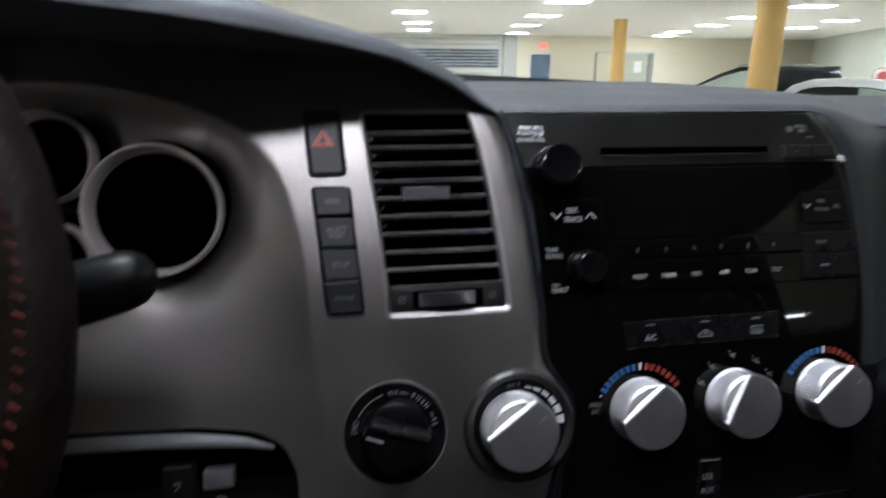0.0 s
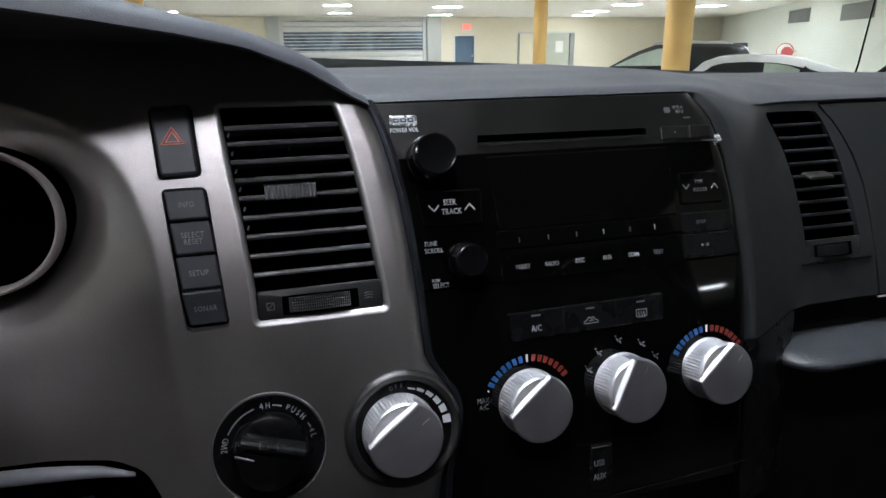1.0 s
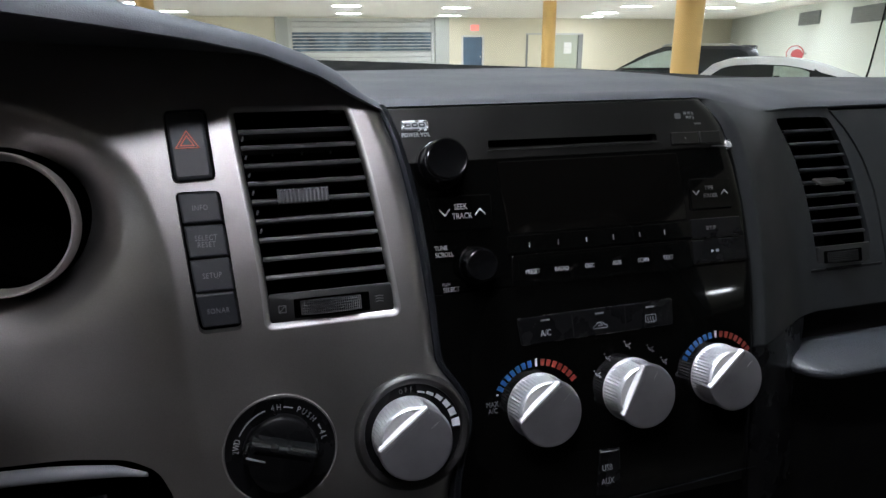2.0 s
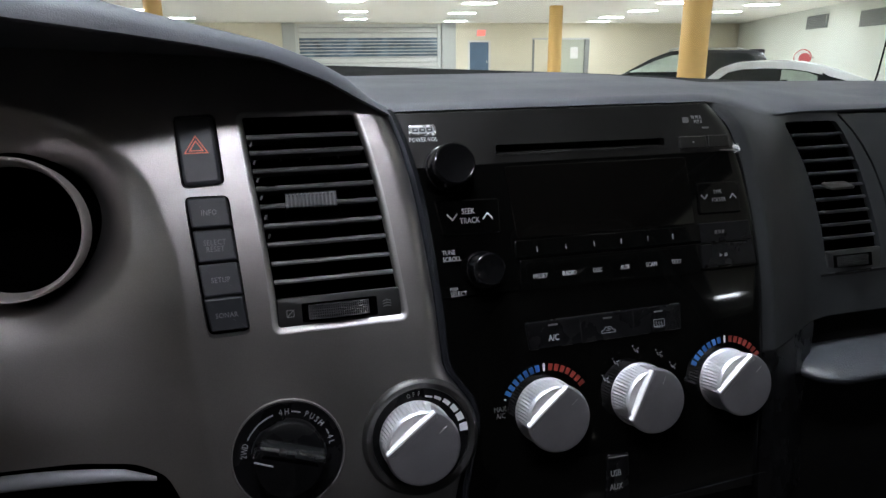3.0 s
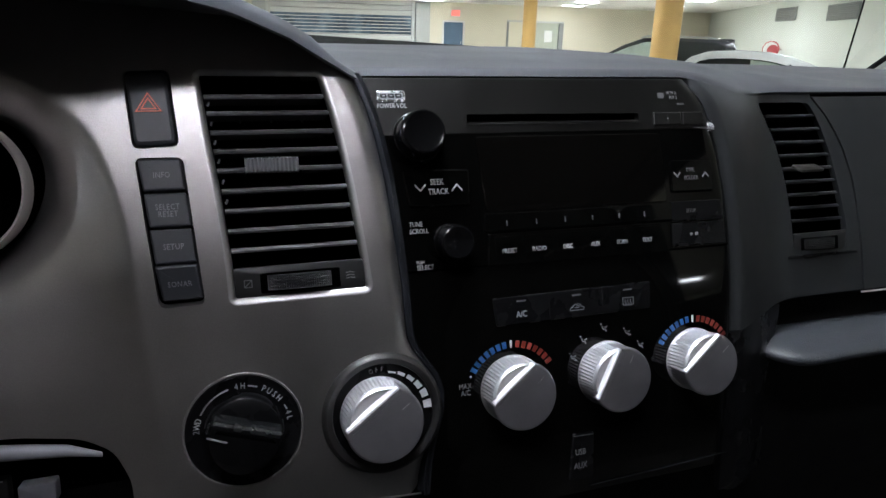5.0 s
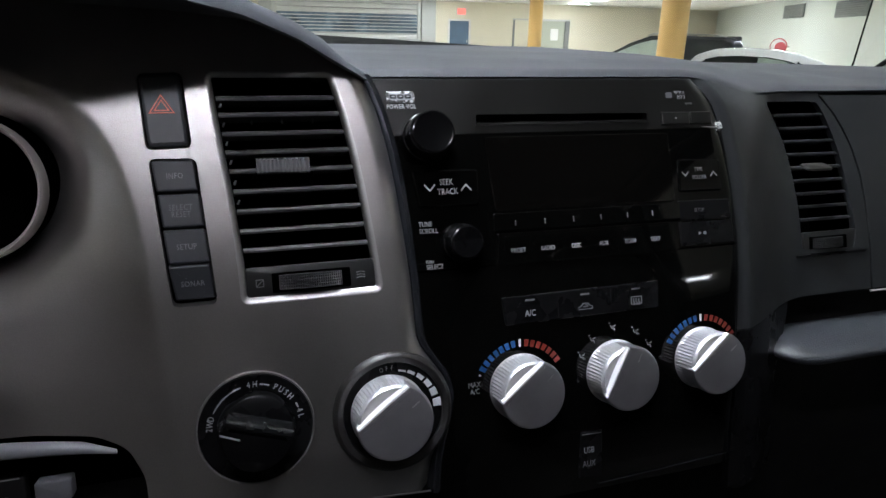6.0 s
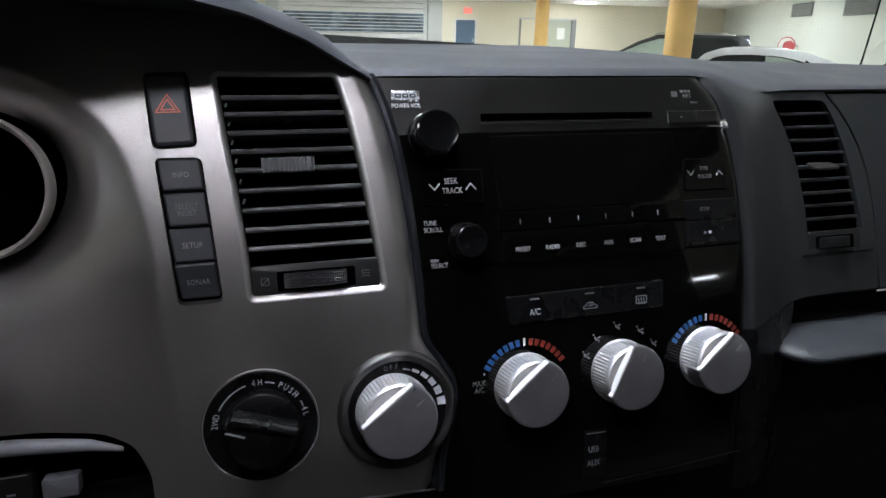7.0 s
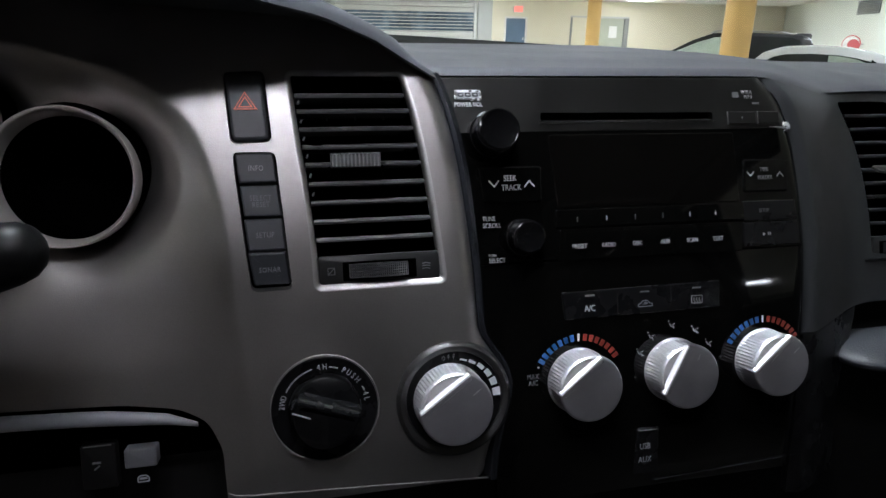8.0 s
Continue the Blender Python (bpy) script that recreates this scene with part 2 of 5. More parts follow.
def annulus(profile, n=64):
    """A ring of revolution: the (radius, w) pairs form its closed section."""
    rings = [[(r * math.cos(2 * math.pi * s / n), r * math.sin(2 * math.pi * s / n), w) for s in range(n)] for r, w in profile]
    bm = loft(rings + rings[:1], True, False)
    bmesh.ops.remove_doubles(bm, verts=bm.verts, dist=1e-7)
    return bm


def tube(points, radii, n=14):
    """A round bar along points."""
    rings, pts = [], [Vector(p) for p in points]
    for i, p in enumerate(pts):
        d = (pts[min(i + 1, len(pts) - 1)] - pts[max(i - 1, 0)]).normalized()
        side = d.cross(Vector((0, 0, 1)) if abs(d.z) < 0.9 else Vector((0, 1, 0))).normalized()
        up = side.cross(d)
        r = radii[i]
        rings.append([p + side * r * math.cos(2 * math.pi * s / n) + up * r * math.sin(2 * math.pi * s / n) for s in range(n)])
    return loft(rings)


def box(x0, x1, y0, y1, z0, z1, bev=0.0):
    bm = slab(rect(x1 - x0, y1 - y0, (x0 + x1) / 2, (y0 + y1) / 2), z0, z1, bev) if bev else loft([[(x0, y0, z), (x1, y0, z), (x1, y1, z), (x0, y1, z)] for z in (z0, z1)])
    return bm


def joined(*bms):
    out = bms[0]
    for b in bms[1:]:
        me = bpy.data.meshes.new("tmp")
        b.to_mesh(me)
        b.free()
        out.from_mesh(me)
        bpy.data.meshes.remove(me)
    return out


def lettering(text, size, spread=1.0, lift=0.00015):
    """Flat letters of the built-in font, centred on the origin."""
    cu = bpy.data.curves.new("letters", "FONT")
    cu.body, cu.size, cu.align_x, cu.align_y, cu.extrude = text, size * 1.4, "CENTER", "CENTER", lift
    cu.space_character, cu.resolution_u, cu.space_line = spread, 2, 0.85
    ob = bpy.data.objects.new("letters", cu)
    scene.collection.objects.link(ob)
    me = bpy.data.meshes.new_from_object(ob.evaluated_get(bpy.context.evaluated_depsgraph_get()))
    bm = bmesh.new()
    bm.from_mesh(me)
    bpy.data.objects.remove(ob)
    bpy.data.curves.remove(cu)
    bpy.data.meshes.remove(me)
    bm.transform(Matrix.Translation((0, 0, lift)) @ Matrix.Diagonal((0.78, 1, 1, 1)))
    return bm


def prism_y(poly, y0=0.1, y1=0.8):
    """An outline in x, z drawn out along y, to cut openings."""
    return loft([[(x, y, z) for x, z in poly] for y in (y0, y1)])


def opened(ob, *cutters):
    """Cuts the openings through ob for good."""
    for bm in cutters:
        bmesh.ops.recalc_face_normals(bm, faces=bm.faces)
        me = bpy.data.meshes.new("cutter")
        bm.to_mesh(me)
        bm.free()
        c = new("cutter", me)
        if ob.parent is not None:
            c.matrix_basis = WORLD[ob].copy()
            c.data.transform(WORLD[ob].inverted())
        for nudge in range(6):
            mod = ob.modifiers.new("opening", "BOOLEAN")
            mod.operation, mod.solver, mod.object = "DIFFERENCE", "EXACT" if nudge < 4 else "FAST", c
            bpy.context.view_layer.update()
            fresh = bpy.data.meshes.new_from_object(ob.evaluated_get(bpy.context.evaluated_depsgraph_get()))
            ob.modifiers.remove(mod)
            if len(fresh.polygons) > 0.6 * len(ob.data.polygons):
                break
            bpy.data.meshes.remove(fresh)
            me.transform(Matrix.Translation((0.000031, 0, 0.000023)))
        old, ob.data = ob.data, fresh
        bpy.data.objects.remove(c)
        bpy.data.meshes.remove(old)
    ob.data.shade_smooth()
    ob.data.set_sharp_from_angle(angle=radians(40))


def step(a, b, x):
    t = min(1, max(0, (x - a) / (b - a)))
    return t * t * (3 - 2 * t)


def along(table, v):
    """Straight-line lookup in rows of (v, value) in rising v."""
    return float(np.interp(v, [r[0] for r in table], [r[1] for r in table]))


# ---------------------------------------------------------------- the dash's faces
def prof(z):
    """Depth of the centre stack's face at height z."""
    u = z - 1.3
    return 0.337 + 0.2 * u + 0.5 * u * u


def lean(z):
    return 0.2 + (z - 1.3)


def on_face(x, z, out=0.0, turn=0.0, proud=0.0):
    """Frame on the stack's face: u to the right, v up the face, w out of it."""
    p = lean(z)
    k = 1 / math.sqrt(1 + p * p)
    m = Matrix(((1, 0, 0, x), (0, p * k, -k, prof(z) - proud), (0, k, p * k, z), (0, 0, 0, 1)))
    return m @ pose(0, 0, out, 0, 0, turn)


def skin(x0, x1, z0, z1, nx, nz, depth, thick):
    """A solid sheet between the edges x0(z) and x1(z), with its face at depth(x, z)."""
    bm = bmesh.new()
    front, back = [], []
    for j in range(nz + 1):
        z = z0 + (z1 - z0) * j / nz
        a, b = x0(z), x1(z)
        xs = [a + (b - a) * i / nx for i in range(nx + 1)]
        front.append([bm.verts.new((x, depth(x, z), z)) for x in xs])
        back.append([bm.verts.new((x, depth(x, z) + thick, z)) for x in xs])
    for j in range(nz):
        for i in range(nx):
            bm.faces.new((front[j][i], front[j][i + 1], front[j + 1][i + 1], front[j + 1][i]))
            bm.faces.new((back[j][i], back[j + 1][i], back[j + 1][i + 1], back[j][i + 1]))
        for i, s in ((0, 1), (nx, -1)):
            q = (front[j][i], front[j + 1][i], back[j + 1][i], back[j][i])
            bm.faces.new(q[::s])
    for i in range(nx):
        for j, s in ((0, 1), (nz, -1)):
            q = (front[j][i], back[j][i], back[j][i + 1], front[j][i + 1])
            bm.faces.new(q[::s])
    return bm


# right edge of the graphite panel, and right edge of the gloss panel, by height
PANEL_R = [(1.295, -0.106), (1.315, -0.104), (1.330, -0.100), (1.345, -0.095), (1.357, -0.0935), (1.368, -0.096), (1.378, -0.103), (1.386, -0.1085), (1.3925, -0.111), (1.4256, -0.1122),
           (1.458, -0.1148), (1.485, -0.1175), (1.5066, -0.1208), (1.525, -0.125), (1.5418, -0.131), (1.55, -0.1365), (1.62, -0.15)]
STACK_R = [(1.27, 0.125), (1.2827, 0.126), (1.404, 0.1362), (1.4329, 0.1368), (1.4695, 0.1352), (1.4931, 0.1322), (1.5113, 0.1285), (1.5238, 0.1243), (1.5325, 0.1190), (1.5425, 0.1090)]


# crease where the scoop round the gauges begins
ARC = [(1.30, -0.2470), (1.3314, -0.2480), (1.3842, -0.2509), (1.4205, -0.2551), (1.4523, -0.2570), (1.4714, -0.2597), (1.4847, -0.2626), (1.4994, -0.2664), (1.5140, -0.2726), (1.5240, -0.2800), (1.5323, -0.2893), (1.5395, -0.3025), (1.5467, -0.3172),
       (1.5516, -0.331), (1.5550, -0.3446), (1.5581, -0.358), (1.5599, -0.3713), (1.5620, -0.42)]
CREASE = np.array([(x, z) for z, x in ARC])
for _ in range(3):
    CREASE = np.concatenate((CREASE[:1], np.stack((0.75 * CREASE[:-1] + 0.25 * CREASE[1:], 0.25 * CREASE[:-1] + 0.75 * CREASE[1:]), 1).reshape(-1, 2), CREASE[-1:]))
CREASE_A, CREASE_D = CREASE[:-1], CREASE[1:] - CREASE[:-1]
GAUGES = [(-0.3455, 1.4903, 0.0396), (-0.4056, 1.5213, 0.0272), (-0.4056, 1.4611, 0.0272)]


def tuck(z):
    """How far the panel's foot rolls back under."""
    return 4.2 * max(0, 1.350 - z) ** 2


def panel_depth(x, z):
    """Face of the graphite panel: proud of the stack, rolled at its right edge, scooped round the gauges."""
    y = prof(z) - 0.008 + tuck(z)
    e = along(PANEL_R, z) - x
    if e < 0.010:
        y += 0.008 * (1 - e / 0.010) ** 2
    if x < float(np.interp(min(z, 1.5619), CREASE[:, 1], CREASE[:, 0])):
        p = np.array((x, z))
        u = np.clip(((p - CREASE_A) * CREASE_D).sum(1) / (CREASE_D ** 2).sum(1), 0, 1)
        far = float(np.sqrt(((CREASE_A + CREASE_D * u[:, None] - p) ** 2).sum(1).min()))
        sunk = math.sqrt(far * far + 0.000009) - 0.003
        y += 0.022 * (1 - math.exp(-sunk / 0.033)) * (0.24 + 0.76 * step(1.330, 1.500, z)) * step(1.302, 1.34, z)
        for gx, gz, r in GAUGES:
            d = math.hypot(x - gx, z - gz)
            if d < r + 0.042:
                way = 0.12 + 0.88 * step(-0.25, 1.05, (0.85 * (x - gx) - 0.53 * (z - gz)) / max(d, 0.001))
                y += 0.028 * way * math.exp(-max(0, d - r) / 0.0095) * step(r + 0.042, r + 0.008, d)
    return y


VENT = [(-0.2080, 1.4272), (-0.1340, 1.4272), (-0.1357, 1.443), (-0.1380, 1.4634), (-0.1404, 1.484), (-0.1435, 1.5045), (-0.1474, 1.5244), (-0.1525, 1.5436), (-0.2187, 1.5438), (-0.2149, 1.507), (-0.2119, 1.4844), (-0.2083, 1.443)]
HAZARD = [(-0.2540, 1.5068), (-0.2305, 1.5075), (-0.2333, 1.5468), (-0.2568, 1.5460)]
SWITCHES = [(-0.2468, 1.4260), (-0.2235, 1.4262), (-0.2292, 1.5022), (-0.2535, 1.5025)]
TRAY = [(-0.66, 1.25), (-0.2680, 1.25), (-0.2680, 1.338), (-0.2752, 1.3545), (-0.2900, 1.3625), (-0.3200, 1.3668), (-0.42, 1.3702), (-0.66, 1.3705)]

dashboard = thing("dashboard", Matrix.Translation((0, 0.5, 0.95)), "dark grey pickup truck dashboard with graphite trim", "dashboard")
W = Matrix()
panel = part("trim_panel", skin(lambda z: -0.72, lambda z: along(PANEL_R, z), 1.2925, 1.60, 330, 169, panel_depth, 0.006), GRAPHITE, dashboard, "graphite metallic plastic instrument panel", W)


def disc(cx, cz, r, n=40):
    return [(cx + r * math.cos(2 * math.pi * i / n), cz + r * math.sin(2 * math.pi * i / n)) for i in range(n)]


LIP = [(-0.75, 1.560), (-0.65, 1.582), (-0.55, 1.598), (-0.46, 1.603), (-0.40, 1.603), (-0.36, 1.600), (-0.311, 1.595), (-0.27, 1.589), (-0.233, 1.583), (-0.20, 1.576), (-0.17, 1.564), (-0.151, 1.553), (-0.14, 1.547), (-0.129, 1.541), (-0.09, 1.53)]
opened(panel, prism_y([(x, z + 0.0025) for x, z in LIP] + [(-0.09, 1.7), (-0.75, 1.7)]), prism_y(inset(rounded(VENT, 0.002), -0.0031)), prism_y(rounded(HAZARD, 0.004)), prism_y(rounded(SWITCHES, 0.004)), prism_y(rounded(TRAY, 0.006)),
       *[prism_y(disc(x + 0.0012, z - 0.0016, r * 1.015)) for x, z, r in GAUGES])

# soft top pad over the stack and the passenger side
def side(x):
    """How far the passenger side stands back from the stack's face."""
    return 0.045 * step(0.120, 0.236, x)


def pad_ring(x):
    zf = 1.5436 + 0.0009 * step(0.098, 0.112, x) - 0.0165 * step(0.094, 0.198, x)
    h = step(0.208, 0.160, x)
    yf = prof(zf) + side(x) + (0.004 + 0.003 * step(0.100, 0.116, x)) * step(0.198, 0.110, x)
    top = 1.5560 - 0.0155 * step(0.12, 0.34, x) - 0.004 * step(0.4, 0.75, x)
    far = 0.75 - 0.05 * step(0.1, 0.8, abs(x))
    ps = [(yf + 0.012, zf - 0.0015), (yf + 0.001 * (1 - h), zf), (yf - 0.0008 + 0.0025 * h, zf + 0.002), (yf + 0.002 + 0.0025 * h, zf + 0.0045), (yf + 0.010 + 0.003 * h, zf + 0.4 * (top - zf)), (yf + 0.03, zf + 0.7 * (top - zf)),
          (yf + 0.07, zf + 0.9 * (top - zf)), (yf + 0.14, top), (far - 0.01, top + 0.0003), (far, top - 0.002), (far, top - 0.03), (yf + 0.06, zf - 0.03)]
    return [(x, y, z) for y, z in ps]


part("top_pad", loft([pad_ring(-0.16 + 1.01 * i / 80) for i in range(81)]), PAD, dashboard, "soft dark grey vinyl top pad", W)

# hood over the gauges
CREST = [(-0.75, 1.575), (-0.65, 1.598), (-0.55, 1.612), (-0.46, 1.617), (-0.40, 1.6165), (-0.36, 1.614), (-0.311, 1.609), (-0.283, 1.606), (-0.233, 1.594), (-0.20, 1.586), (-0.173, 1.5755), (-0.156, 1.566), (-0.143, 1.5545), (-0.129, 1.546)]


def hood_ring(x):
    zl = along(LIP, x)
    b = along(CREST, x) - zl
    yl = 0.414 - 0.080 * step(-0.115, -0.30, x) - 0.010 * step(-0.12, -0.15, x) * step(-0.26, -0.20, x)
    k = step(-0.13, -0.20, x)
    zb = max(1.548, zl + b - 0.006)
    ps = [(0.50, 1.548 + 0.02 * k), (yl + 0.020, zl - 0.001 + 0.004 * k), (yl + 0.002, zl), (yl, zl + 0.0012), (yl + 0.0015, zl + 0.5 * b), (yl + 0.006, zl + 0.85 * b), (yl + 0.014, zl + b),
          (yl + 0.06, zl + b + (zb - zl - b) * 0.3), (0.54, zb - 0.002), (0.62, zb - 0.012), (0.62, 1.52), (0.52, 1.52)]
    return [(x, y, z) for y, z in ps]


part("gauge_hood", loft([hood_ring(-0.75 + 0.622 * i / 90) for i in range(91)]), HOOD, dashboard, "arched dark vinyl gauge hood", W)

# gloss strip between the graphite panel and the stack
strip = []
for i in range(41):
    z = 1.295 + 0.2505 * i / 40
    a = along(PANEL_R, z)
    w, h = 0.0055 + 0.0015 * step(1.38, 1.5, z), 0.30 + 0.70 * step(1.41, 1.50, z)
    y = prof(z)
    strip.append([(a - 0.002, y + 0.006, z), (a + 0.0004, y - 0.002 * h, z), (a + w * 0.4, y - 0.0045 * h, z), (a + w * 0.8, y - 0.0035 * h, z), (a + w, y + 0.001, z), (a + w, y + 0.006, z)])
part("edge_strip", loft(strip), STRIP, dashboard, "gloss black edge strip", W)

# surround right of the stack, carrying the passenger vent
SEAM_R = [(1.28, 0.3085), (1.3827, 0.3065), (1.4078, 0.3053), (1.438, 0.3029), (1.4613, 0.2997), (1.4845, 0.2925), (1.500, 0.2848), (1.5125, 0.2767), (1.5256, 0.2646)]
PAX_L = [(1.38, 0.2372), (1.4182, 0.2347), (1.4287, 0.2342), (1.4396, 0.2335), (1.4503, 0.2320), (1.4611, 0.2304), (1.4714, 0.2284), (1.4819, 0.2262), (1.4923, 0.2232), (1.5021, 0.2196), (1.5113, 0.2162), (1.5214, 0.2110)]
PAX_R = [(1.38, 0.2965), (1.4182, 0.2938), (1.4287, 0.2902), (1.4396, 0.2882), (1.4503, 0.2868), (1.4611, 0.2852), (1.4714, 0.2834), (1.4819, 0.2812), (1.4923, 0.2782), (1.5021, 0.2745), (1.5113, 0.2702), (1.5214, 0.2652)]
RVENT_L = [(1.5227, 0.1998), (1.5160, 0.2044), (1.5087, 0.2093), (1.4990, 0.2156), (1.4886, 0.2205), (1.4782, 0.2239), (1.4678, 0.2267), (1.4569, 0.2287), (1.4462, 0.2303), (1.4350, 0.2317), (1.4245, 0.2324), (1.4189, 0.2328), (1.4052, 0.2337)]
RVENT_R = [(1.5213, 0.2618), (1.5115, 0.2678), (1.5021, 0.2720), (1.4920, 0.2757), (1.4819, 0.2791), (1.4713, 0.2817), (1.4611, 0.2838), (1.4507, 0.2860), (1.4400, 0.2881), (1.4289, 0.2903), (1.4187, 0.2918), (1.4028, 0.2890)]
RVENT = [(x, z) for z, x in reversed(RVENT_R)] + [(x, z) for z, x in RVENT_L]
surround = part("stack_surround", skin(lambda z: along(STACK_R, z) - 0.0006, lambda z: along(SEAM_R, z), 1.368, 1.5450, 60, 90, lambda x, z: prof(z) + side(x) + 0.004 * step(0.010, 0.0, x - along(STACK_R, z)) + 0.007 * (max(0, z - (1.5280 - 0.0165 * step(0.094, 0.198, x))) / 0.0165) ** 2 * step(0.198, 0.110, x), 0.006), FASCIA, dashboard, "charcoal plastic surround", W)
opened(surround, prism_y(rounded(RVENT, 0.004)), prism_y([(x, 1.5447 - 0.0165 * step(0.094, 0.198, x)) for x in np.linspace(0.09, 0.42, 34)] + [(0.42, 1.6), (0.09, 1.6)]))
# black stands in for the shade that falls on the lower surround
part("lower_surround", skin(lambda z: along(STACK_R, z) - 0.0006, lambda z: 0.212 - 0.03 * step(1.37, 1.30, z), 1.25, 1.3675, 16, 30, lambda x, z: prof(z) + side(x) + 0.004 * step(0.010, 0.0, x - along(STACK_R, z)), 0.006), SATIN, dashboard, "lower surround blackened for shade", W)
part("glove_box_lid", skin(lambda z: along(SEAM_R, z) + 0.0016, lambda z: 0.84, 1.368, 1.5262, 40, 24, lambda x, z: prof(z) + 0.0445 - 0.006 * step(0.31, 0.5, x), 0.008), FASCIA, dashboard, "dark grey glove box lid", W)
part("seam_lip", skin(lambda z: 0.226, lambda z: 0.3005, 1.3995, 1.4015, 10, 1, lambda x, z: prof(z) + 0.0435, 0.004), SATIN, dashboard, "raised seam below the vent", W)
lip = []
for i in range(41):
    x = 0.184 + (0.030 * (1 - math.cos(math.pi / 2 * i / 12)) if i <= 12 else 0.030 + 0.626 * (i - 12) / 28)
    g = math.sin(math.pi / 2 * max(0.03, min(1, i / 12)))
    lip.append([(x, 0.378 + 0.030 * g * math.cos(a), 1.3360 + 0.0095 * g * math.sin(a)) for a in [2 * math.pi * k / 28 for k in range(28)]])
# added silver bar that draws the highlight on the lid's lower edge
part("lid_glint", tube([(0.3045, prof(1.3665) + 0.0435, 1.3665), (0.56, prof(1.3665) + 0.038, 1.3665), (0.84, prof(1.3665) + 0.038, 1.3665)], [0.0009] * 3, 8), RING, dashboard, "thin silver bar for the highlight along the lid's edge", W)
part("shelf_lip", loft(lip), LIP_VINYL, dashboard, "rounded grey vinyl shelf edge", W)
part("lower_dash", skin(lambda z: -0.76, lambda z: 0.84, 0.95, 1.40, 20, 14, lambda x, z: prof(max(z, 1.2)) + 0.035 + 0.04 * step(0.14, 0.2, x), 0.01), RUBBER, dashboard, "black plastic lower dash", W)
cowl = []
for i in range(41):
    x = -0.40 + 1.20 * i / 40
    y, zt = 1.02 - 0.10 * (x / 0.8) ** 2, along([(-0.40, 1.575), (-0.06, 1.5615), (0.30, 1.5460), (0.80, 1.518)], x)
    cowl.append([(x, y, zt), (x, y - 0.25, 1.515), (x, y - 0.25, 1.50), (x, y + 0.01, 1.45), (x, y + 0.01, zt)])
part("cowl_strip", loft(cowl), RUBBER, dashboard, "black band at the windshield foot", W)
# added sheet, keeps windshield light from leaking through the dash gaps
part("backing", skin(lambda z: -0.76, lambda z: 0.84, 0.95, 1.535, 4, 4, lambda x, z: 0.505, 0.01), RUBBER, dashboard, "black sheet added against light leaks", W)


# ---------------------------------------------------------------- gauges
def gauge(x, z, r):
    y = prof(z) - 0.0015
    m = Matrix.Translation((x, y, z)) @ pose(0, 0, 0, 90 - 14, 0, 0)
    e = thing("gauge", m, "deep round gauge with a satin silver bezel", "gauge", "gauges in the instrument cluster")
    part("bezel", annulus([(r * 0.893, -0.014), (r * 0.898, -0.0085), (r * 0.910, -0.0055), (r * 0.938, -0.0005), (r * 0.962, 0.0022), (r * 0.982, 0.0028), (r * 0.998, 0.0012), (r * 1.005, -0.003), (r * 0.99, -0.014)], 96), RING, e, "satin silver bezel ring")
    # tube and dial: the depth's shade is put into their black
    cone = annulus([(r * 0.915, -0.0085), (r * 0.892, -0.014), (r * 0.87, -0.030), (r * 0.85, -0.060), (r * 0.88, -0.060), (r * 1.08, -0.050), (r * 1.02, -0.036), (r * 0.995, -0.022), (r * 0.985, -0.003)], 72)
    part("tube", cone, VOID, e, "tube blackened with shade")
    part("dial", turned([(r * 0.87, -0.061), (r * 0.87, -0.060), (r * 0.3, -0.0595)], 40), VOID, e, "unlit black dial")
    return e


for g in GAUGES:
    gauge(*g)


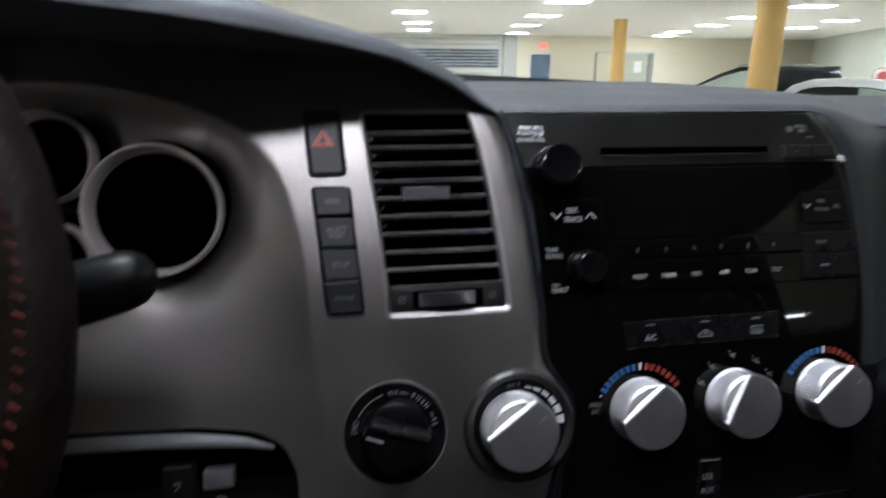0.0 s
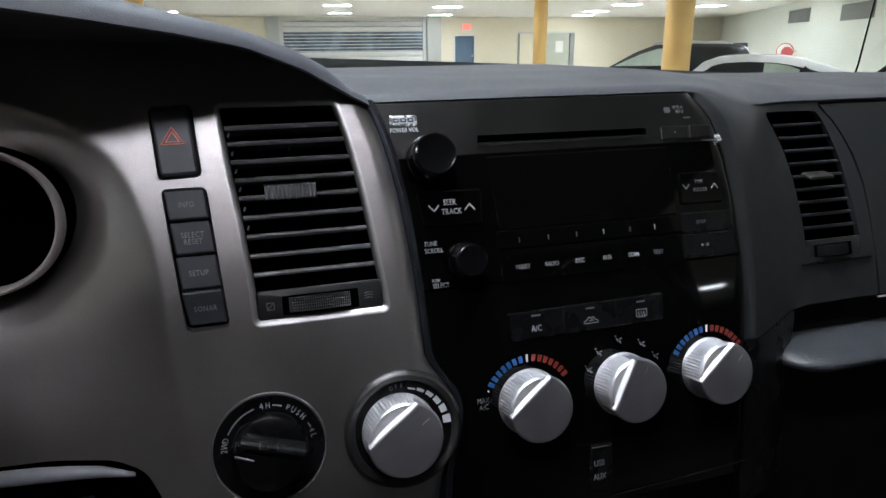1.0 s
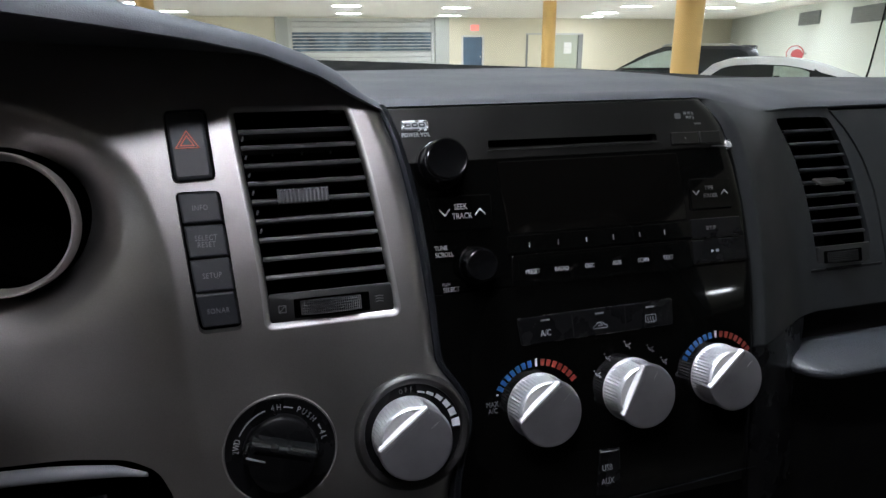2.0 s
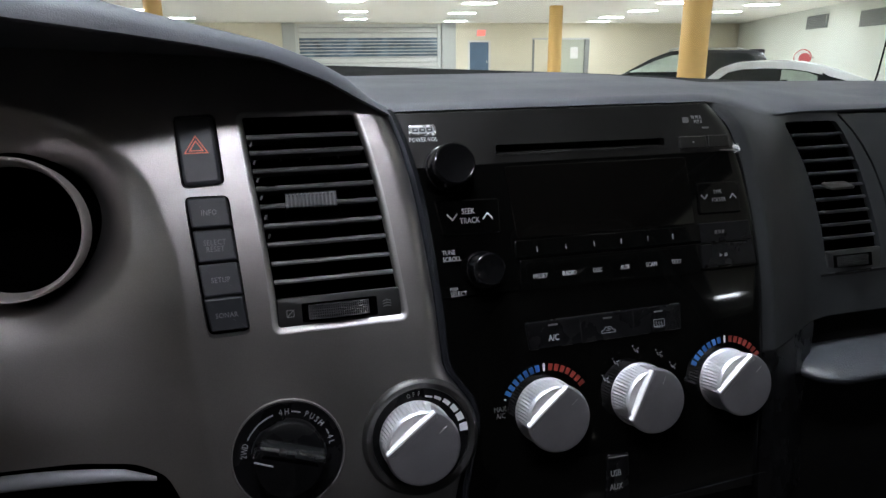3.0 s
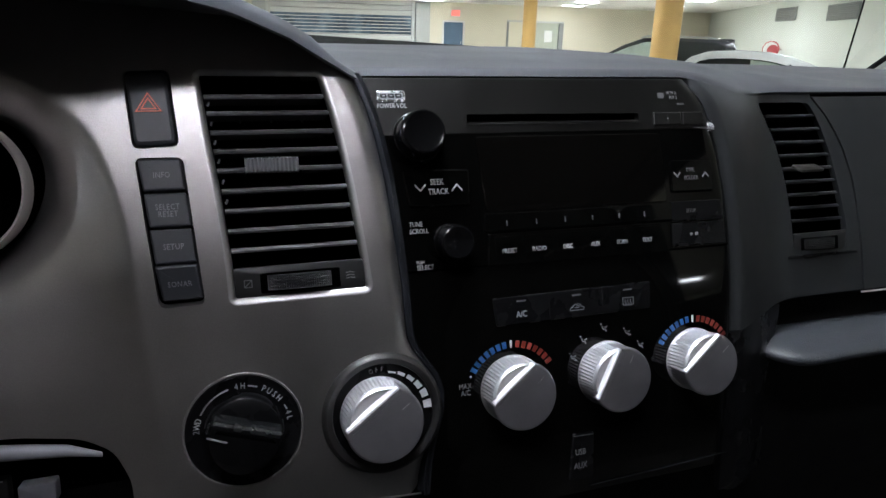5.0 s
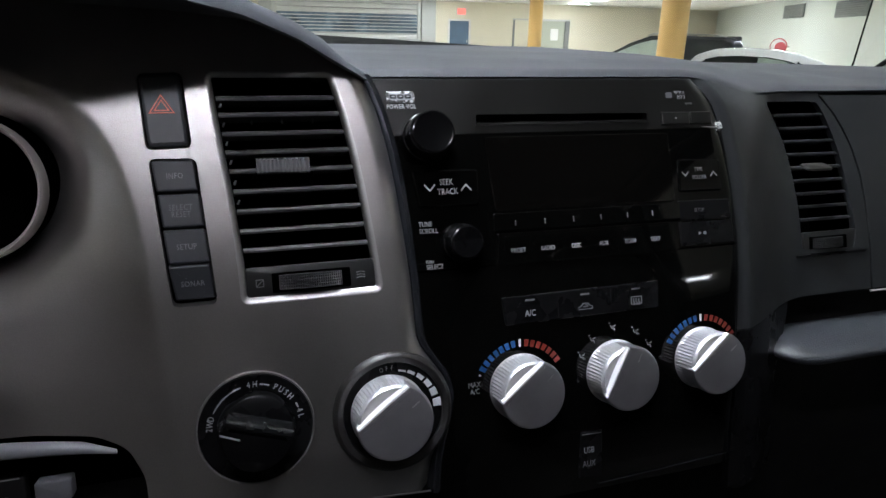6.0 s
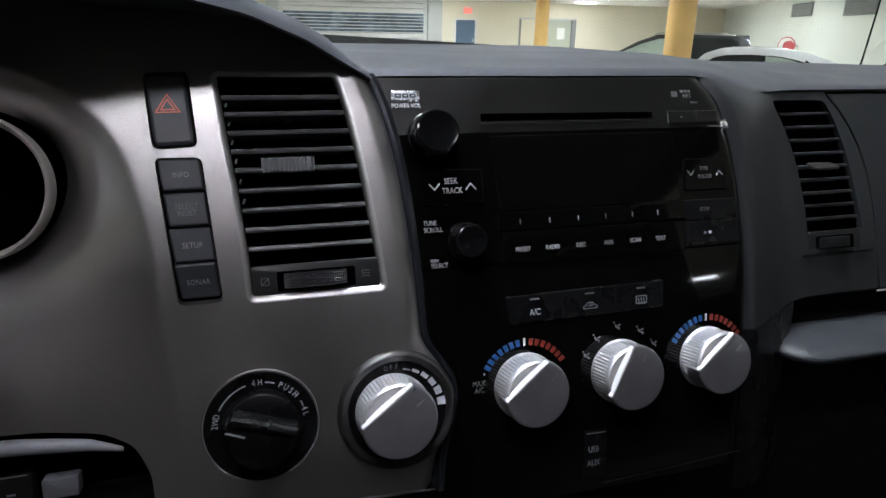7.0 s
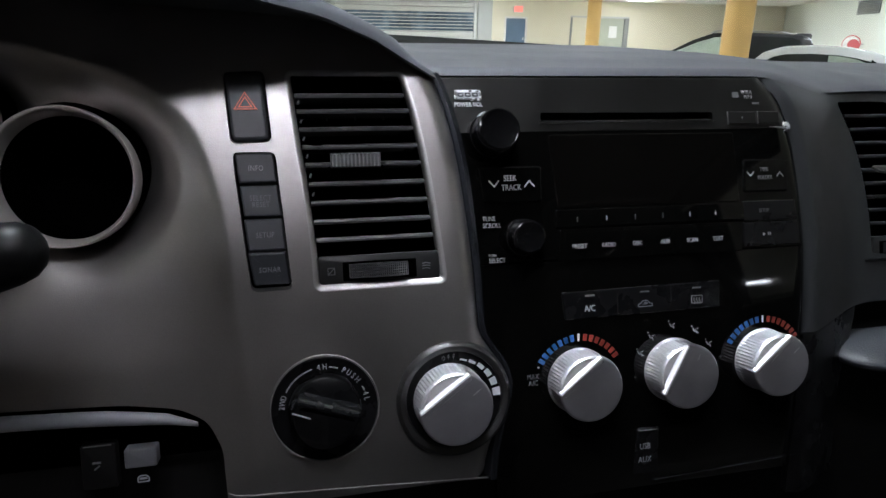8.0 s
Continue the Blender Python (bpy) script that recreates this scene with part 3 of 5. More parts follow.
# ---------------------------------------------------------------- vents
def air_vent(label, left, right, z_low, z_top, slats, base, thumb, deep, tab, blade, knurl):
    """left, right: edge by height; base(z): depth of the surrounding face."""
    zc = (z_low + z_top) / 2
    e = thing("air_vent", Matrix.Translation(((left(zc) + right(zc)) / 2, base(zc), z_low - 0.02)), label, "air vent")
    def ring(y, grow):
        pts = []
        zs = [z_low - 0.020 + (z_top - z_low + 0.020) * i / 6 for i in range(7)]
        for z in zs:
            pts.append((right(z) + grow, base(z) + y, z))
        for z in zs[::-1]:
            pts.append((left(z) - grow, base(z) + y, z))
        return pts
    # duct and fins get their inner shade from the colour
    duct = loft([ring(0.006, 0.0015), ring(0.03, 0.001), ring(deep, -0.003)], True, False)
    part("duct", duct, VOID, e, "duct blackened with shade", W)
    part("duct_back", prism_y([(left(z_low) - 0.004, z_low - 0.02), (right(z_low) + 0.004, z_low - 0.02), (right(z_top) + 0.004, z_top), (left(z_top) - 0.004, z_top)], base(zc) + deep, base(zc) + deep + 0.004), VOID, e, "duct floor blackened with shade", W)
    count, pitch = len(slats), (slats[-1] - slats[0]) / (len(slats) - 1)
    for z in slats:
        a, b, y = left(z) + 0.0008, right(z) - 0.0008, base(z) + 0.0035
        k = [(0.0, -0.0010), (-0.0002, 0.0002), (0.0006, 0.0012), (0.0022, 0.0014), (0.005, 0.0004), (0.018, -0.0052), (0.018, -0.0066), (0.004, -0.0014)]
        part("slat", loft([[(x, y + p, z + q) for p, q in k] for x in (a, a + (b - a) / 2, b)]), blade, e, "", W, 30)
    for i in range(4):
        x = left(zc) + (right(zc) - left(zc)) * (i + 0.5) / 4
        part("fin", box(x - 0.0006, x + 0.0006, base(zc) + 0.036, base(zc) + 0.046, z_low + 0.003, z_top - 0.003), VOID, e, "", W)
    # thumb wheel plate
    zp = z_low - 0.0095
    m = Matrix.Translation((0, base(zp), zp)) @ Matrix.Translation((0, 0.0025, 0)) @ pose(0, 0, 0, 90 - math.degrees(math.atan(lean(zp))), 0, 0)
    a, b = left(zp), right(zp)
    part("wheel_plate", slab(rounded(rect(b - a, 0.0185, (a + b) / 2, 0), 0.002), -0.004, 0.0004, 0.0008), PLATE, e, "black plate", m)
    cx, tw = thumb
    wheel = []
    for i in range(61):
        u = -0.5 + i / 60
        bulge = 0.0102 * max(0, 1 - (2 * u) ** 2) ** 0.5 + (0.0005 if i % 2 else 0)
        wheel.append([(cx + u * tw, v * 0.0043 - 0.0004, -0.003 + bulge * h) for v, h in ((-1, 0.0), (-1, 0.90), (-0.86, 1.0), (-0.68, 0.95), (-0.50, 1.02), (-0.32, 0.96), (-0.14, 1.03), (0.04, 0.96), (0.22, 1.03), (0.40, 0.96), (0.58, 1.02), (0.76, 0.95), (0.9, 1.0), (1, 0.90), (1, 0.0))])
    # raised black plate, its colour standing in for the well's shade
    part("wheel_well", slab(rounded(rect(tw * 1.16, 0.0112, cx + 0.0006, -0.0004), 0.001), 0.0001, 0.0007, 0.0002), VOID, e, "wheel well blackened with shade", m)
    part("thumb_wheel", loft(wheel), knurl, e, "knurled thumb wheel", m, 25)
    if tab:
        for ox, pts in ((a + 0.0075, [(-2, -2), (2, -2), (2, 2), (-2, 2), (-2, -2)]), (a + 0.0075, [(-2, -2), (2, 2)]), (b - 0.0085, [(-2.5, 1.6), (0, 2.2), (2.5, 1.6)]), (b - 0.0085, [(-2.5, 0), (0, 0.6), (2.5, 0)]), (b - 0.0085, [(-2.5, -1.6), (0, -1.0), (2.5, -1.6)])):
            bm = None
            for p, q in zip(pts, pts[1:]):
                dd = (Vector(q) - Vector(p)).normalized()
                nn = Vector((-dd.y, dd.x)) * 0.25
                quad = slab([(ox + 0.001 * (v[0] + g * nn.x), 0.001 * (v[1] + g * nn.y)) for v, g in ((p, -1), (q, -1), (q, 1), (p, 1))], 0.0004, 0.0006, 0.00002)
                bm = joined(bm, quad) if bm else quad
            part("symbol", bm, DIM, e, "printed symbol", m, 0)
        for i in range(6):
            z = slats[count - 2 - i] + 0.5 * pitch
            part("pin", tube([(left(z) + 0.0022, base(z) + 0.0045, z - 0.0012), (left(z) + 0.0032, base(z) + 0.0045, z + 0.0012)], [0.0006, 0.0006], 8), TAB, e, "", W)
        for i in range(3):
            z = slats[count - 3] + 0.5 * pitch
            x = left(z) + (right(z) - left(z)) * (0.26 + 0.25 * i)
            part("pin", tube([(x, base(z) + 0.012, z - 0.0012), (x, base(z) + 0.012, z + 0.0012)], [0.0006, 0.0006], 6), TAB, e, "", W)
    if tab:
        x, z = tab
        m = Matrix.Translation((x, base(z) - 0.001, z)) @ pose(0, 0, 0, 78, 0, 0)
        rib = []
        for i in range(53):
            u = -0.0145 + 0.029 * i / 52
            t = 0.0006 if i % 4 > 1 else 0
            rib.append([(u, -0.0046 + t, -0.004), (u, -0.0046 + t, 0.0036), (u, -0.0034, 0.0056 - t), (u, 0.0034, 0.0056 - t), (u, 0.0046 - t, 0.0036), (u, 0.0046 - t, -0.004)])
        # added block, black in place of the shadow below the tab
        part("tab_shadow", box(x - 0.0150, x + 0.0175, base(z) + 0.0012, base(z) + 0.011, z - 0.0165, z - 0.0042, 0.0008), VOID, e, "black block standing in for the tab's shadow", W)
        part("slider_tab", loft(rib), TAB, e, "ribbed slider tab", m, 10)
    return e


MAIN_L = [(1.4272, -0.2080), (1.443, -0.2083), (1.4844, -0.2119), (1.507, -0.2149), (1.5438, -0.2187)]
MAIN_R = [(1.4272, -0.1340), (1.443, -0.1357), (1.4634, -0.1380), (1.484, -0.1404), (1.5045, -0.1435), (1.5244, -0.1474), (1.5436, -0.1525)]
main_vent = air_vent("black slatted air vent framed in silver trim", lambda z: along(MAIN_L, z), lambda z: along(MAIN_R, z), 1.4435, 1.5435, (1.4512, 1.4615, 1.4722, 1.4827, 1.4935, 1.5035, 1.5134, 1.5235, 1.5323), lambda z: prof(z) - 0.008, (-0.1722, 0.0385), 0.05, (-0.183, 1.4968), SLAT, KNURL)
# slats and wheel here use darker materials with the shade put in
pax_vent = air_vent("narrow black slatted passenger air vent", lambda z: along(PAX_L, z), lambda z: along(PAX_R, z) - 0.001, 1.4190, 1.5214, [1.4276 + 0.01035 * i for i in range(9)], lambda z: prof(z) + 0.0435, (0.2610, 0.0345), 0.05, None, SLAT_SHADED, RUBBER)
pax_tab = rounded(rect(0.025, 0.012), 0.003)
part("slider_tab", slab(pax_tab, -0.0010, 0.0010, 0.0006), TAB_BROWN, pax_vent, "flat brown-grey slider tab", Matrix.Translation((0.2468, prof(1.470) + 0.0385, 1.4715)) @ pose(0, 0, 0, 12, 0, 0))
# rolled edge round the opening
bevel = []
for grow, sink in [(-0.0036, 0.0030), (-0.0035, -0.0001)] + [(-0.0034 + 0.0035 * math.sin(radians(a)), 0.0035 * (1 - math.cos(radians(a))) - 0.0001) for a in (0, 6, 12, 18, 25, 33, 42, 53, 66, 80)] + [(0.0002, 0.009)]:
    bevel.append([(x, panel_depth(x, z) + sink, z) for x, z in inset(rounded(VENT, 0.002), grow)])
part("vent_rim", loft(bevel, True, False), RIM_SATIN, main_vent, "rolled graphite rim", W, 50)


# ---------------------------------------------------------------- switches left of the vent
def key(name, corners, mat, parent, lift=0.0, label="", bev=0.001, r=0.0015, tilt=0.0):
    """A push key over corners given in x, z on the graphite panel's face."""
    zc = sum(c[1] for c in corners) / len(corners)
    xc = sum(c[0] for c in corners) / len(corners)
    m = on_face(xc, zc, 0, 0, 0.008) @ pose(0, 0, 0, tilt, 0, 0)
    k = math.sqrt(1 + lean(zc) ** 2)
    poly = rounded([(x - xc, (z - zc) * k) for x, z in corners], r)
    return part(name, slab(poly, -0.008, lift, bev), mat, parent, label, m, 22), m


hazard = thing("hazard_switch", Matrix.Translation((-0.2437, prof(1.507) - 0.008, 1.507)), "charcoal hazard switch with a red triangle", "switch")
k, m = key("button", [(-0.2530, 1.5084), (-0.2319, 1.5089), (-0.2346, 1.5456), (-0.2558, 1.5450)], BUTTON, hazard, 0.0012, "charcoal rocker button", 0.002, 0.004)
m = on_face(-0.2446, 1.5292, 0.0013, 0, 0.008)


def frame_shape(outer, inner, h=0.0004):
    """A flat ring between two outlines of equal length."""
    bm = bmesh.new()
    lo = [[bm.verts.new((x, y, 0)) for x, y in p] for p in (outer, inner)]
    hi = [[bm.verts.new((x, y, h)) for x, y in p] for p in (outer, inner)]
    k = len(outer)
    for i in range(k):
        j = (i + 1) % k
        bm.faces.new((hi[0][i], hi[0][j], hi[1][j], hi[1][i]))
        bm.faces.new((lo[0][i], lo[0][j], hi[0][j], hi[0][i]))
        bm.faces.new((hi[1][i], hi[1][j], lo[1][j], lo[1][i]))
    return bm


def triangle(f):
    return [(0.0078 * f * math.cos(radians(a)), 0.0072 * f * math.sin(radians(a)) - 0.0008) for a in (210, 330, 90)]


part("warning_triangle", joined(frame_shape(triangle(1.0), triangle(0.84)), frame_shape(triangle(0.62), triangle(0.44))), ORANGE, hazard, "orange-red printed triangle", m, 0)


column = thing("switch_column", Matrix.Translation((-0.238, prof(1.426) - 0.008, 1.426)), "column of four charcoal push buttons", "switch")
rows = [(1.5016, 1.4852, -0.2526, -0.2299, "INFO"), (1.4842, 1.4668, -0.2507, -0.2283, "SELECT\nRESET"), (1.4660, 1.4482, -0.2493, -0.2268, "SETUP"), (1.4470, 1.4272, -0.2480, -0.2256, "SONAR")]
for zt, zb, xl, xr, word in rows:
    low = -0.0026 if word == "SONAR" else 0.0014
    d = (zt - zb) * 0.11
    k, m = key("button", [(xl + d + 0.0004, zb + 0.0003), (xr + d * 0.8 - 0.0006, zb + 0.0003), (xr - 0.0006, zt), (xl + 0.0004, zt)], BUTTON, column, low, "", 0.0012, 0.0016, 20 if word == "SONAR" else 0)
    zc = (zt + zb) / 2
    part("lettering", lettering(word, 0.0032, 1.1), DULL, k, "grey lettering", m @ pose(0, -0.0004, low + 0.0001), 0)


# ---------------------------------------------------------------- rotary knobs
def rotary(x, z, proud, angle, r, tall, label, group):
    """A silver climate knob: knurled skirt, rim, raised face cut along a slanting edge."""
    e = thing("rotary_knob", on_face(x, z, 0, 0, proud), label, "knob", group)
    n = 120
    part("skirt", turned([(r * 1.05, 0.0), (r * 1.05, 0.001), (r * 1.03, 0.003), (r * 1.0, tall * 0.55), (r * 0.985, tall * 0.80), (r * 0.97, tall * 0.84)], n, (60, r * 0.034, 2, 4)), SKIRT, e, "knurled silver skirt", None, 20)
    rim = annulus([(r * 0.97, tall * 0.70), (r * 0.965, tall * 0.88), (r * 0.945, tall * 0.92), (r * 0.915, tall * 0.965), (r * 0.895, tall * 0.955), (r * 0.885, tall * 0.60)], 72)
    part("rim", rim, SKIRT, e, "smooth silver rim")
    # face: the larger segment below the slanting edge runs out to the skirt and stands proud of the recess
    c = 0.545 * r
    q = r * 1.035
    a0 = math.asin(c / q)
    seg = [(q * math.cos(a), q * math.sin(a)) for a in np.linspace(math.pi - a0, 2 * math.pi + a0, 60)]
    turn = pose(0, 0, 0, 0, 0, angle)
    rings = []
    for grow, w in ((0.0006, 0.0012), (0.0004, tall * 0.5), (0.0, tall * 0.93), (0.0004, tall * 0.99), (0.0012, tall * 1.02), (0.004, tall * 1.03)):
        rings.append([(x, y, w) for x, y in inset(seg, grow)])
    bm = loft(rings)
    bm.transform(turn)
    part("face", bm, FACE, e, "raised silver face", None, 30)
    reach = math.sqrt(q * q - c * c) * 0.955
    ridge = []
    for i in range(13):
        u = -1 + i / 6
        g = 0.40 + 0.60 * (1 - u * u)
        ridge.append([(u * reach, c + a, w) for a, w in ((-0.0010, tall * 1.027), (0.0002, tall * 1.024), (0.0021 * g, tall * (1.02 - 0.10 * g)), (0.0021 * g, tall * 0.87), (-0.0010, tall * 0.87))])
    ridge = loft(ridge)
    ridge.transform(turn)
    part("pointer_edge", ridge, BRIGHT, e, "bevelled edge with its highlight in the colour")
    floor = turned([(r * 0.89, tall * 0.60), (r * 0.89, tall * 0.895), (r * 0.5, tall * 0.90)], 48)
    part("recess_floor", floor, RECESS, e, "flat recess")
    notch = slab(rounded(rect(0.0010, 0.0062, 0, 0), 0.0004, 2), tall * 0.95, tall * 1.03, 0.0002)
    notch.transform(turn @ pose(r * 0.70, 0.0005, 0, 0, 0, -88))
    part("pointer_mark", notch, BRIGHT, e, "small bright mark")
    return e


# transfer-case selector
sel = thing("drive_selector", on_face(-0.2086, 1.3573, 0, 0, 0.008), "black four-wheel-drive selector knob in a round recess", "knob")
part("dish", turned([(0.0312, -0.004), (0.0312, 0.0010), (0.0304, 0.0013), (0.0296, 0.0010), (0.0212, 0.0009)], 72), SATIN, sel, "round black dish")
part("dish_rim", annulus([(0.0325, -0.003), (0.0324, 0.0010), (0.0320, 0.0017), (0.0314, 0.0015), (0.0312, -0.002)], 72), RIM_MATTE, sel, "thin grey rim")
part("hub", turned([(0.0214, -0.002), (0.0212, 0.004), (0.0204, 0.0075), (0.0196, 0.0082), (0.012, 0.0084)], 60), SATIN, sel, "black hub")
cut, wide = 0.0060, 0.0208
a0 = math.asin(cut / wide)
seg = [(wide * math.cos(a) * (1 - 0.05 * max(0, -math.sin(a))), wide * math.sin(a)) for a in np.linspace(math.pi - a0, 2 * math.pi + a0, 50)]
bm = loft([[(x, y, w) for x, y in inset(seg, grow)] for grow, w in ((0.0, 0.001), (0.0002, 0.010), (0.0012, 0.0165), (0.0026, 0.0182), (0.0060, 0.0188))])
GRIP_TURN = pose(0, 0, 0, 0, 0, -18.5)
bm.transform(GRIP_TURN)
grip = part("grip", bm, KNOB_BLACK, sel, "black finger grip", None, 30)
edge = []
for i in range(13):
    u = -1 + i / 6
    edge.append([(u * 0.0176, cut + a, w) for a, w in ((-0.0020, 0.0184), (-0.0004, 0.0186), (0.0007, 0.0179), (0.0017, 0.0160), (0.0026, 0.0115), (0.0030, 0.006), (-0.0020, 0.006))])
edge = loft(edge)
edge.transform(GRIP_TURN)
part("grip_edge", edge, GRIP_GLOSS, grip, "glossy upper edge", WORLD[sel])
mark = slab(rounded(rect(0.0108, 0.0010), 0.0004, 2), 0, 0.0004, 0.0001)
part("pointer_line", mark, DULL, grip, "white pointer line", WORLD[sel] @ pose(-0.0138, 0.0026, 0.0186, 0, 0, -22))


def arc_band(r0, r1, a0, a1, n=16, h=0.0003):
    """A flat band from angle a0 to a1 (degrees from the right, turning left)."""
    aa = [radians(a0 + (a1 - a0) * i / n) for i in range(n + 1)]
    outer = [(r1 * math.cos(a), r1 * math.sin(a)) for a in aa]
    inner = [(r0 * math.cos(a), r0 * math.sin(a)) for a in aa]
    return slab(outer + inner[::-1], 0, h, 0.00005)


def letters_round(text, r, mid, size, gap):
    """Letters along a circle, centred on the angle mid (degrees)."""
    out = []
    for i, ch in enumerate(text):
        a = mid - (i - (len(text) - 1) / 2) * gap
        b = lettering(ch, size)
        b.transform(pose(r * math.cos(radians(a)), r * math.sin(radians(a)), 0, 0, 0, a - 90))
        out.append(b)
    return joined(*out)


def printed(name, bm, mat, parent, label, at):
    return part(name, bm, mat, parent, label, at, 0)


ms = WORLD[sel] @ pose(0, 0, 0.0011, 0, 0, 0)
for text, mid, gap in (("2WD", 167, 7.2), ("4H", 92, 8.0), ("PUSH", 50, 7.8), ("4L", 12, 7.6)):
    printed("lettering", letters_round(text, 0.0250, mid, 0.0035, gap), MARK, sel, "white lettering", ms)
for a, b in ((106, 152), (70, 82), (20, 27)):
    printed("scale_line", arc_band(0.0247, 0.0254, a, b), MARK, sel, "white scale line", ms)

# fan knob in its round housing on the graphite panel
fan_at = (-0.1298, 1.3546)
housing = thing("fan_dial", on_face(*fan_at, 0, 0, 0.008), "round graphite fan dial housing with white bars", "dial")
part("housing", annulus([(0.0367, -0.008), (0.0364, 0.000), (0.0354, 0.0024), (0.0338, 0.0034), (0.0318, 0.0030), (0.0303, 0.0018), (0.0296, -0.006)], 96), DARK_RING, housing, "graphite ring housing")
part("dish", turned([(0.0300, -0.001), (0.0300, 0.0006), (0.0230, 0.0007)], 64), SATIN, housing, "dark dish")
mh = WORLD[housing] @ pose(0, 0, 0.0009, 0, 0, 0)
for i, (a, w) in enumerate(((75, 0.0010), (62, 0.0018), (48, 0.0026), (34, 0.0034), (20, 0.0042), (5, 0.0050))):
    printed("speed_bar", arc_band(0.0247, 0.0247 + w, a - 5.2, a + 5.2, 6), WHITE, housing, "white bar", mh)
printed("lettering", letters_round("OFF", 0.0268, 96, 0.0028, 7), DIM, housing, "dim lettering", mh)
rotary(fan_at[0] - 0.0030, fan_at[1] + 0.0004, 0.009, 35, 0.0218, 0.0195, "large silver fan knob with a slanting bright edge", "silver climate knobs")

# ---------------------------------------------------------------- radio
radio = thing("car_radio", Matrix.Translation((0, prof(1.43), 1.43)), "gloss black car radio with dark display", "radio")
def stack_face(x, z):
    e = along(STACK_R, z) - x
    return prof(z) + (0.0065 * (1 - e / 0.011) ** 2 if e < 0.011 else 0)


def stack_left(z):
    return along(PANEL_R, z) + 0.0052


part("faceplate", skin(stack_left, lambda z: along(STACK_R, z), 1.4312, 1.5095, 70, 36, stack_face, 0.006), GLOSS, radio, "gloss black faceplate", W)
plate = part("upper_plate", skin(stack_left, lambda z: along(STACK_R, z), 1.5099, 1.5425, 70, 14, stack_face, 0.006), UPPER, radio, "satin charcoal upper plate", W)
SLOT = [(-0.0608, 1.5160), (0.0655, 1.5156), (0.0658, 1.5204), (-0.0605, 1.5212)]
opened(plate, prism_y(rounded(SLOT, 0.0012)))


def on(name, corners, mat, parent, lift, label, r=0.0012, bev=0.0007, under=0.003):
    """A plate over corners in x, z on the stack's face."""
    zc = sum(c[1] for c in corners) / len(corners)
    xc = sum(c[0] for c in corners) / len(corners)
    q = math.sqrt(1 + lean(zc) ** 2)
    poly = rounded([(x - xc, (z - zc) * q) for x, z in corners], r)
    return part(name, slab(poly, -under, lift, bev), mat, parent, label, on_face(xc, zc), 22)


def word(text, x, z, size, mat, parent, lift=0.0004, spread=1.0):
    return printed("lettering", lettering(text, size, spread), mat, parent, "printed lettering", on_face(x, z, lift))


part("disc_slot", prism_y(SLOT, prof(1.518) + 0.018, prof(1.518) + 0.03), RUBBER, radio, "black disc slot", W)
part("slot_lip", tube([(-0.0615, prof(1.5148) - 0.0006, 1.5150), (0.0662, prof(1.5146) - 0.0006, 1.5148)], [0.0004, 0.0004], 8), UPPER, radio, "slot lip", W)
on("display", [(-0.0535, 1.4625), (0.0815, 1.4620), (0.0800, 1.5072), (-0.0568, 1.5078)], SCREEN, radio, 0.0008, "dark glass display", 0.003)
on("seek_key", [(-0.1034, 1.4676), (-0.0640, 1.4672), (-0.0630, 1.4885), (-0.1066, 1.4895)], GLOSS, radio, 0.0014, "black rocker key", 0.002, 0.001)
word("SEEK", -0.0848, 1.4816, 0.0038, WHITE, radio, 0.0016)
word("TRACK", -0.0843, 1.4760, 0.0038, WHITE, radio, 0.0016)


def chevron(x, z, s, flip, mat, parent, lift):
    v = -1 if flip else 1
    p = [(-s, -s * 0.55 * v), (0, s * 0.55 * v), (s, -s * 0.55 * v)]
    t = 0.0009
    poly = p + [(a, b - t * v * 1.3) for a, b in p[::-1]]
    if not flip:
        poly = poly[::-1]
    return printed("arrow", slab(poly, 0, 0.0003, 0.00002), mat, parent, "white arrow", on_face(x, z, lift))


chevron(-0.0957, 1.4782, 0.0034, True, WHITE, radio, 0.0016)
chevron(-0.0721, 1.4786, 0.0034, False, WHITE, radio, 0.0016)
chip = on("badge", [(-0.1174, 1.5289), (-0.0997, 1.5288), (-0.0997, 1.5352), (-0.1177, 1.5353)], BADGE, radio, 0.0008, "small bright silver badge", 0.0018, 0.0006)
on("badge_ground", [(-0.1158, 1.5301), (-0.1012, 1.5300), (-0.1012, 1.5338), (-0.1160, 1.5339)], GREY, chip, 0.0009, "dull ground", 0.0008, 0.0001, 0.0)
for i in range(3):
    x0 = -0.1154 + 0.0047 * i
    on("badge_mark", [(x0, 1.5309), (x0 + 0.0040, 1.5309), (x0 + 0.0038, 1.5333), (x0 - 0.0002, 1.5333)], SATIN, chip, 0.0010, "", 0.0008, 0.0001, 0.0)
    on("badge_hole", [(x0 + 0.0009, 1.5317), (x0 + 0.0031, 1.5317), (x0 + 0.0030, 1.5326), (x0 + 0.0008, 1.5326)], GREY, chip, 0.0012, "", 0.0004, 0.0001, 0.0)
word("POWER·VOL", -0.1087, 1.5263, 0.0029, WHITE, radio, 0.0004, 1.06)
word("TUNE", -0.1001, 1.4578, 0.0031, MARK, radio)
word("SCROLL", -0.0984, 1.4538, 0.0031, MARK, radio)
word("PUSH", -0.0990, 1.4358, 0.0020, MARK, radio)
word("SELECT", -0.0960, 1.4326, 0.0031, MARK, radio)


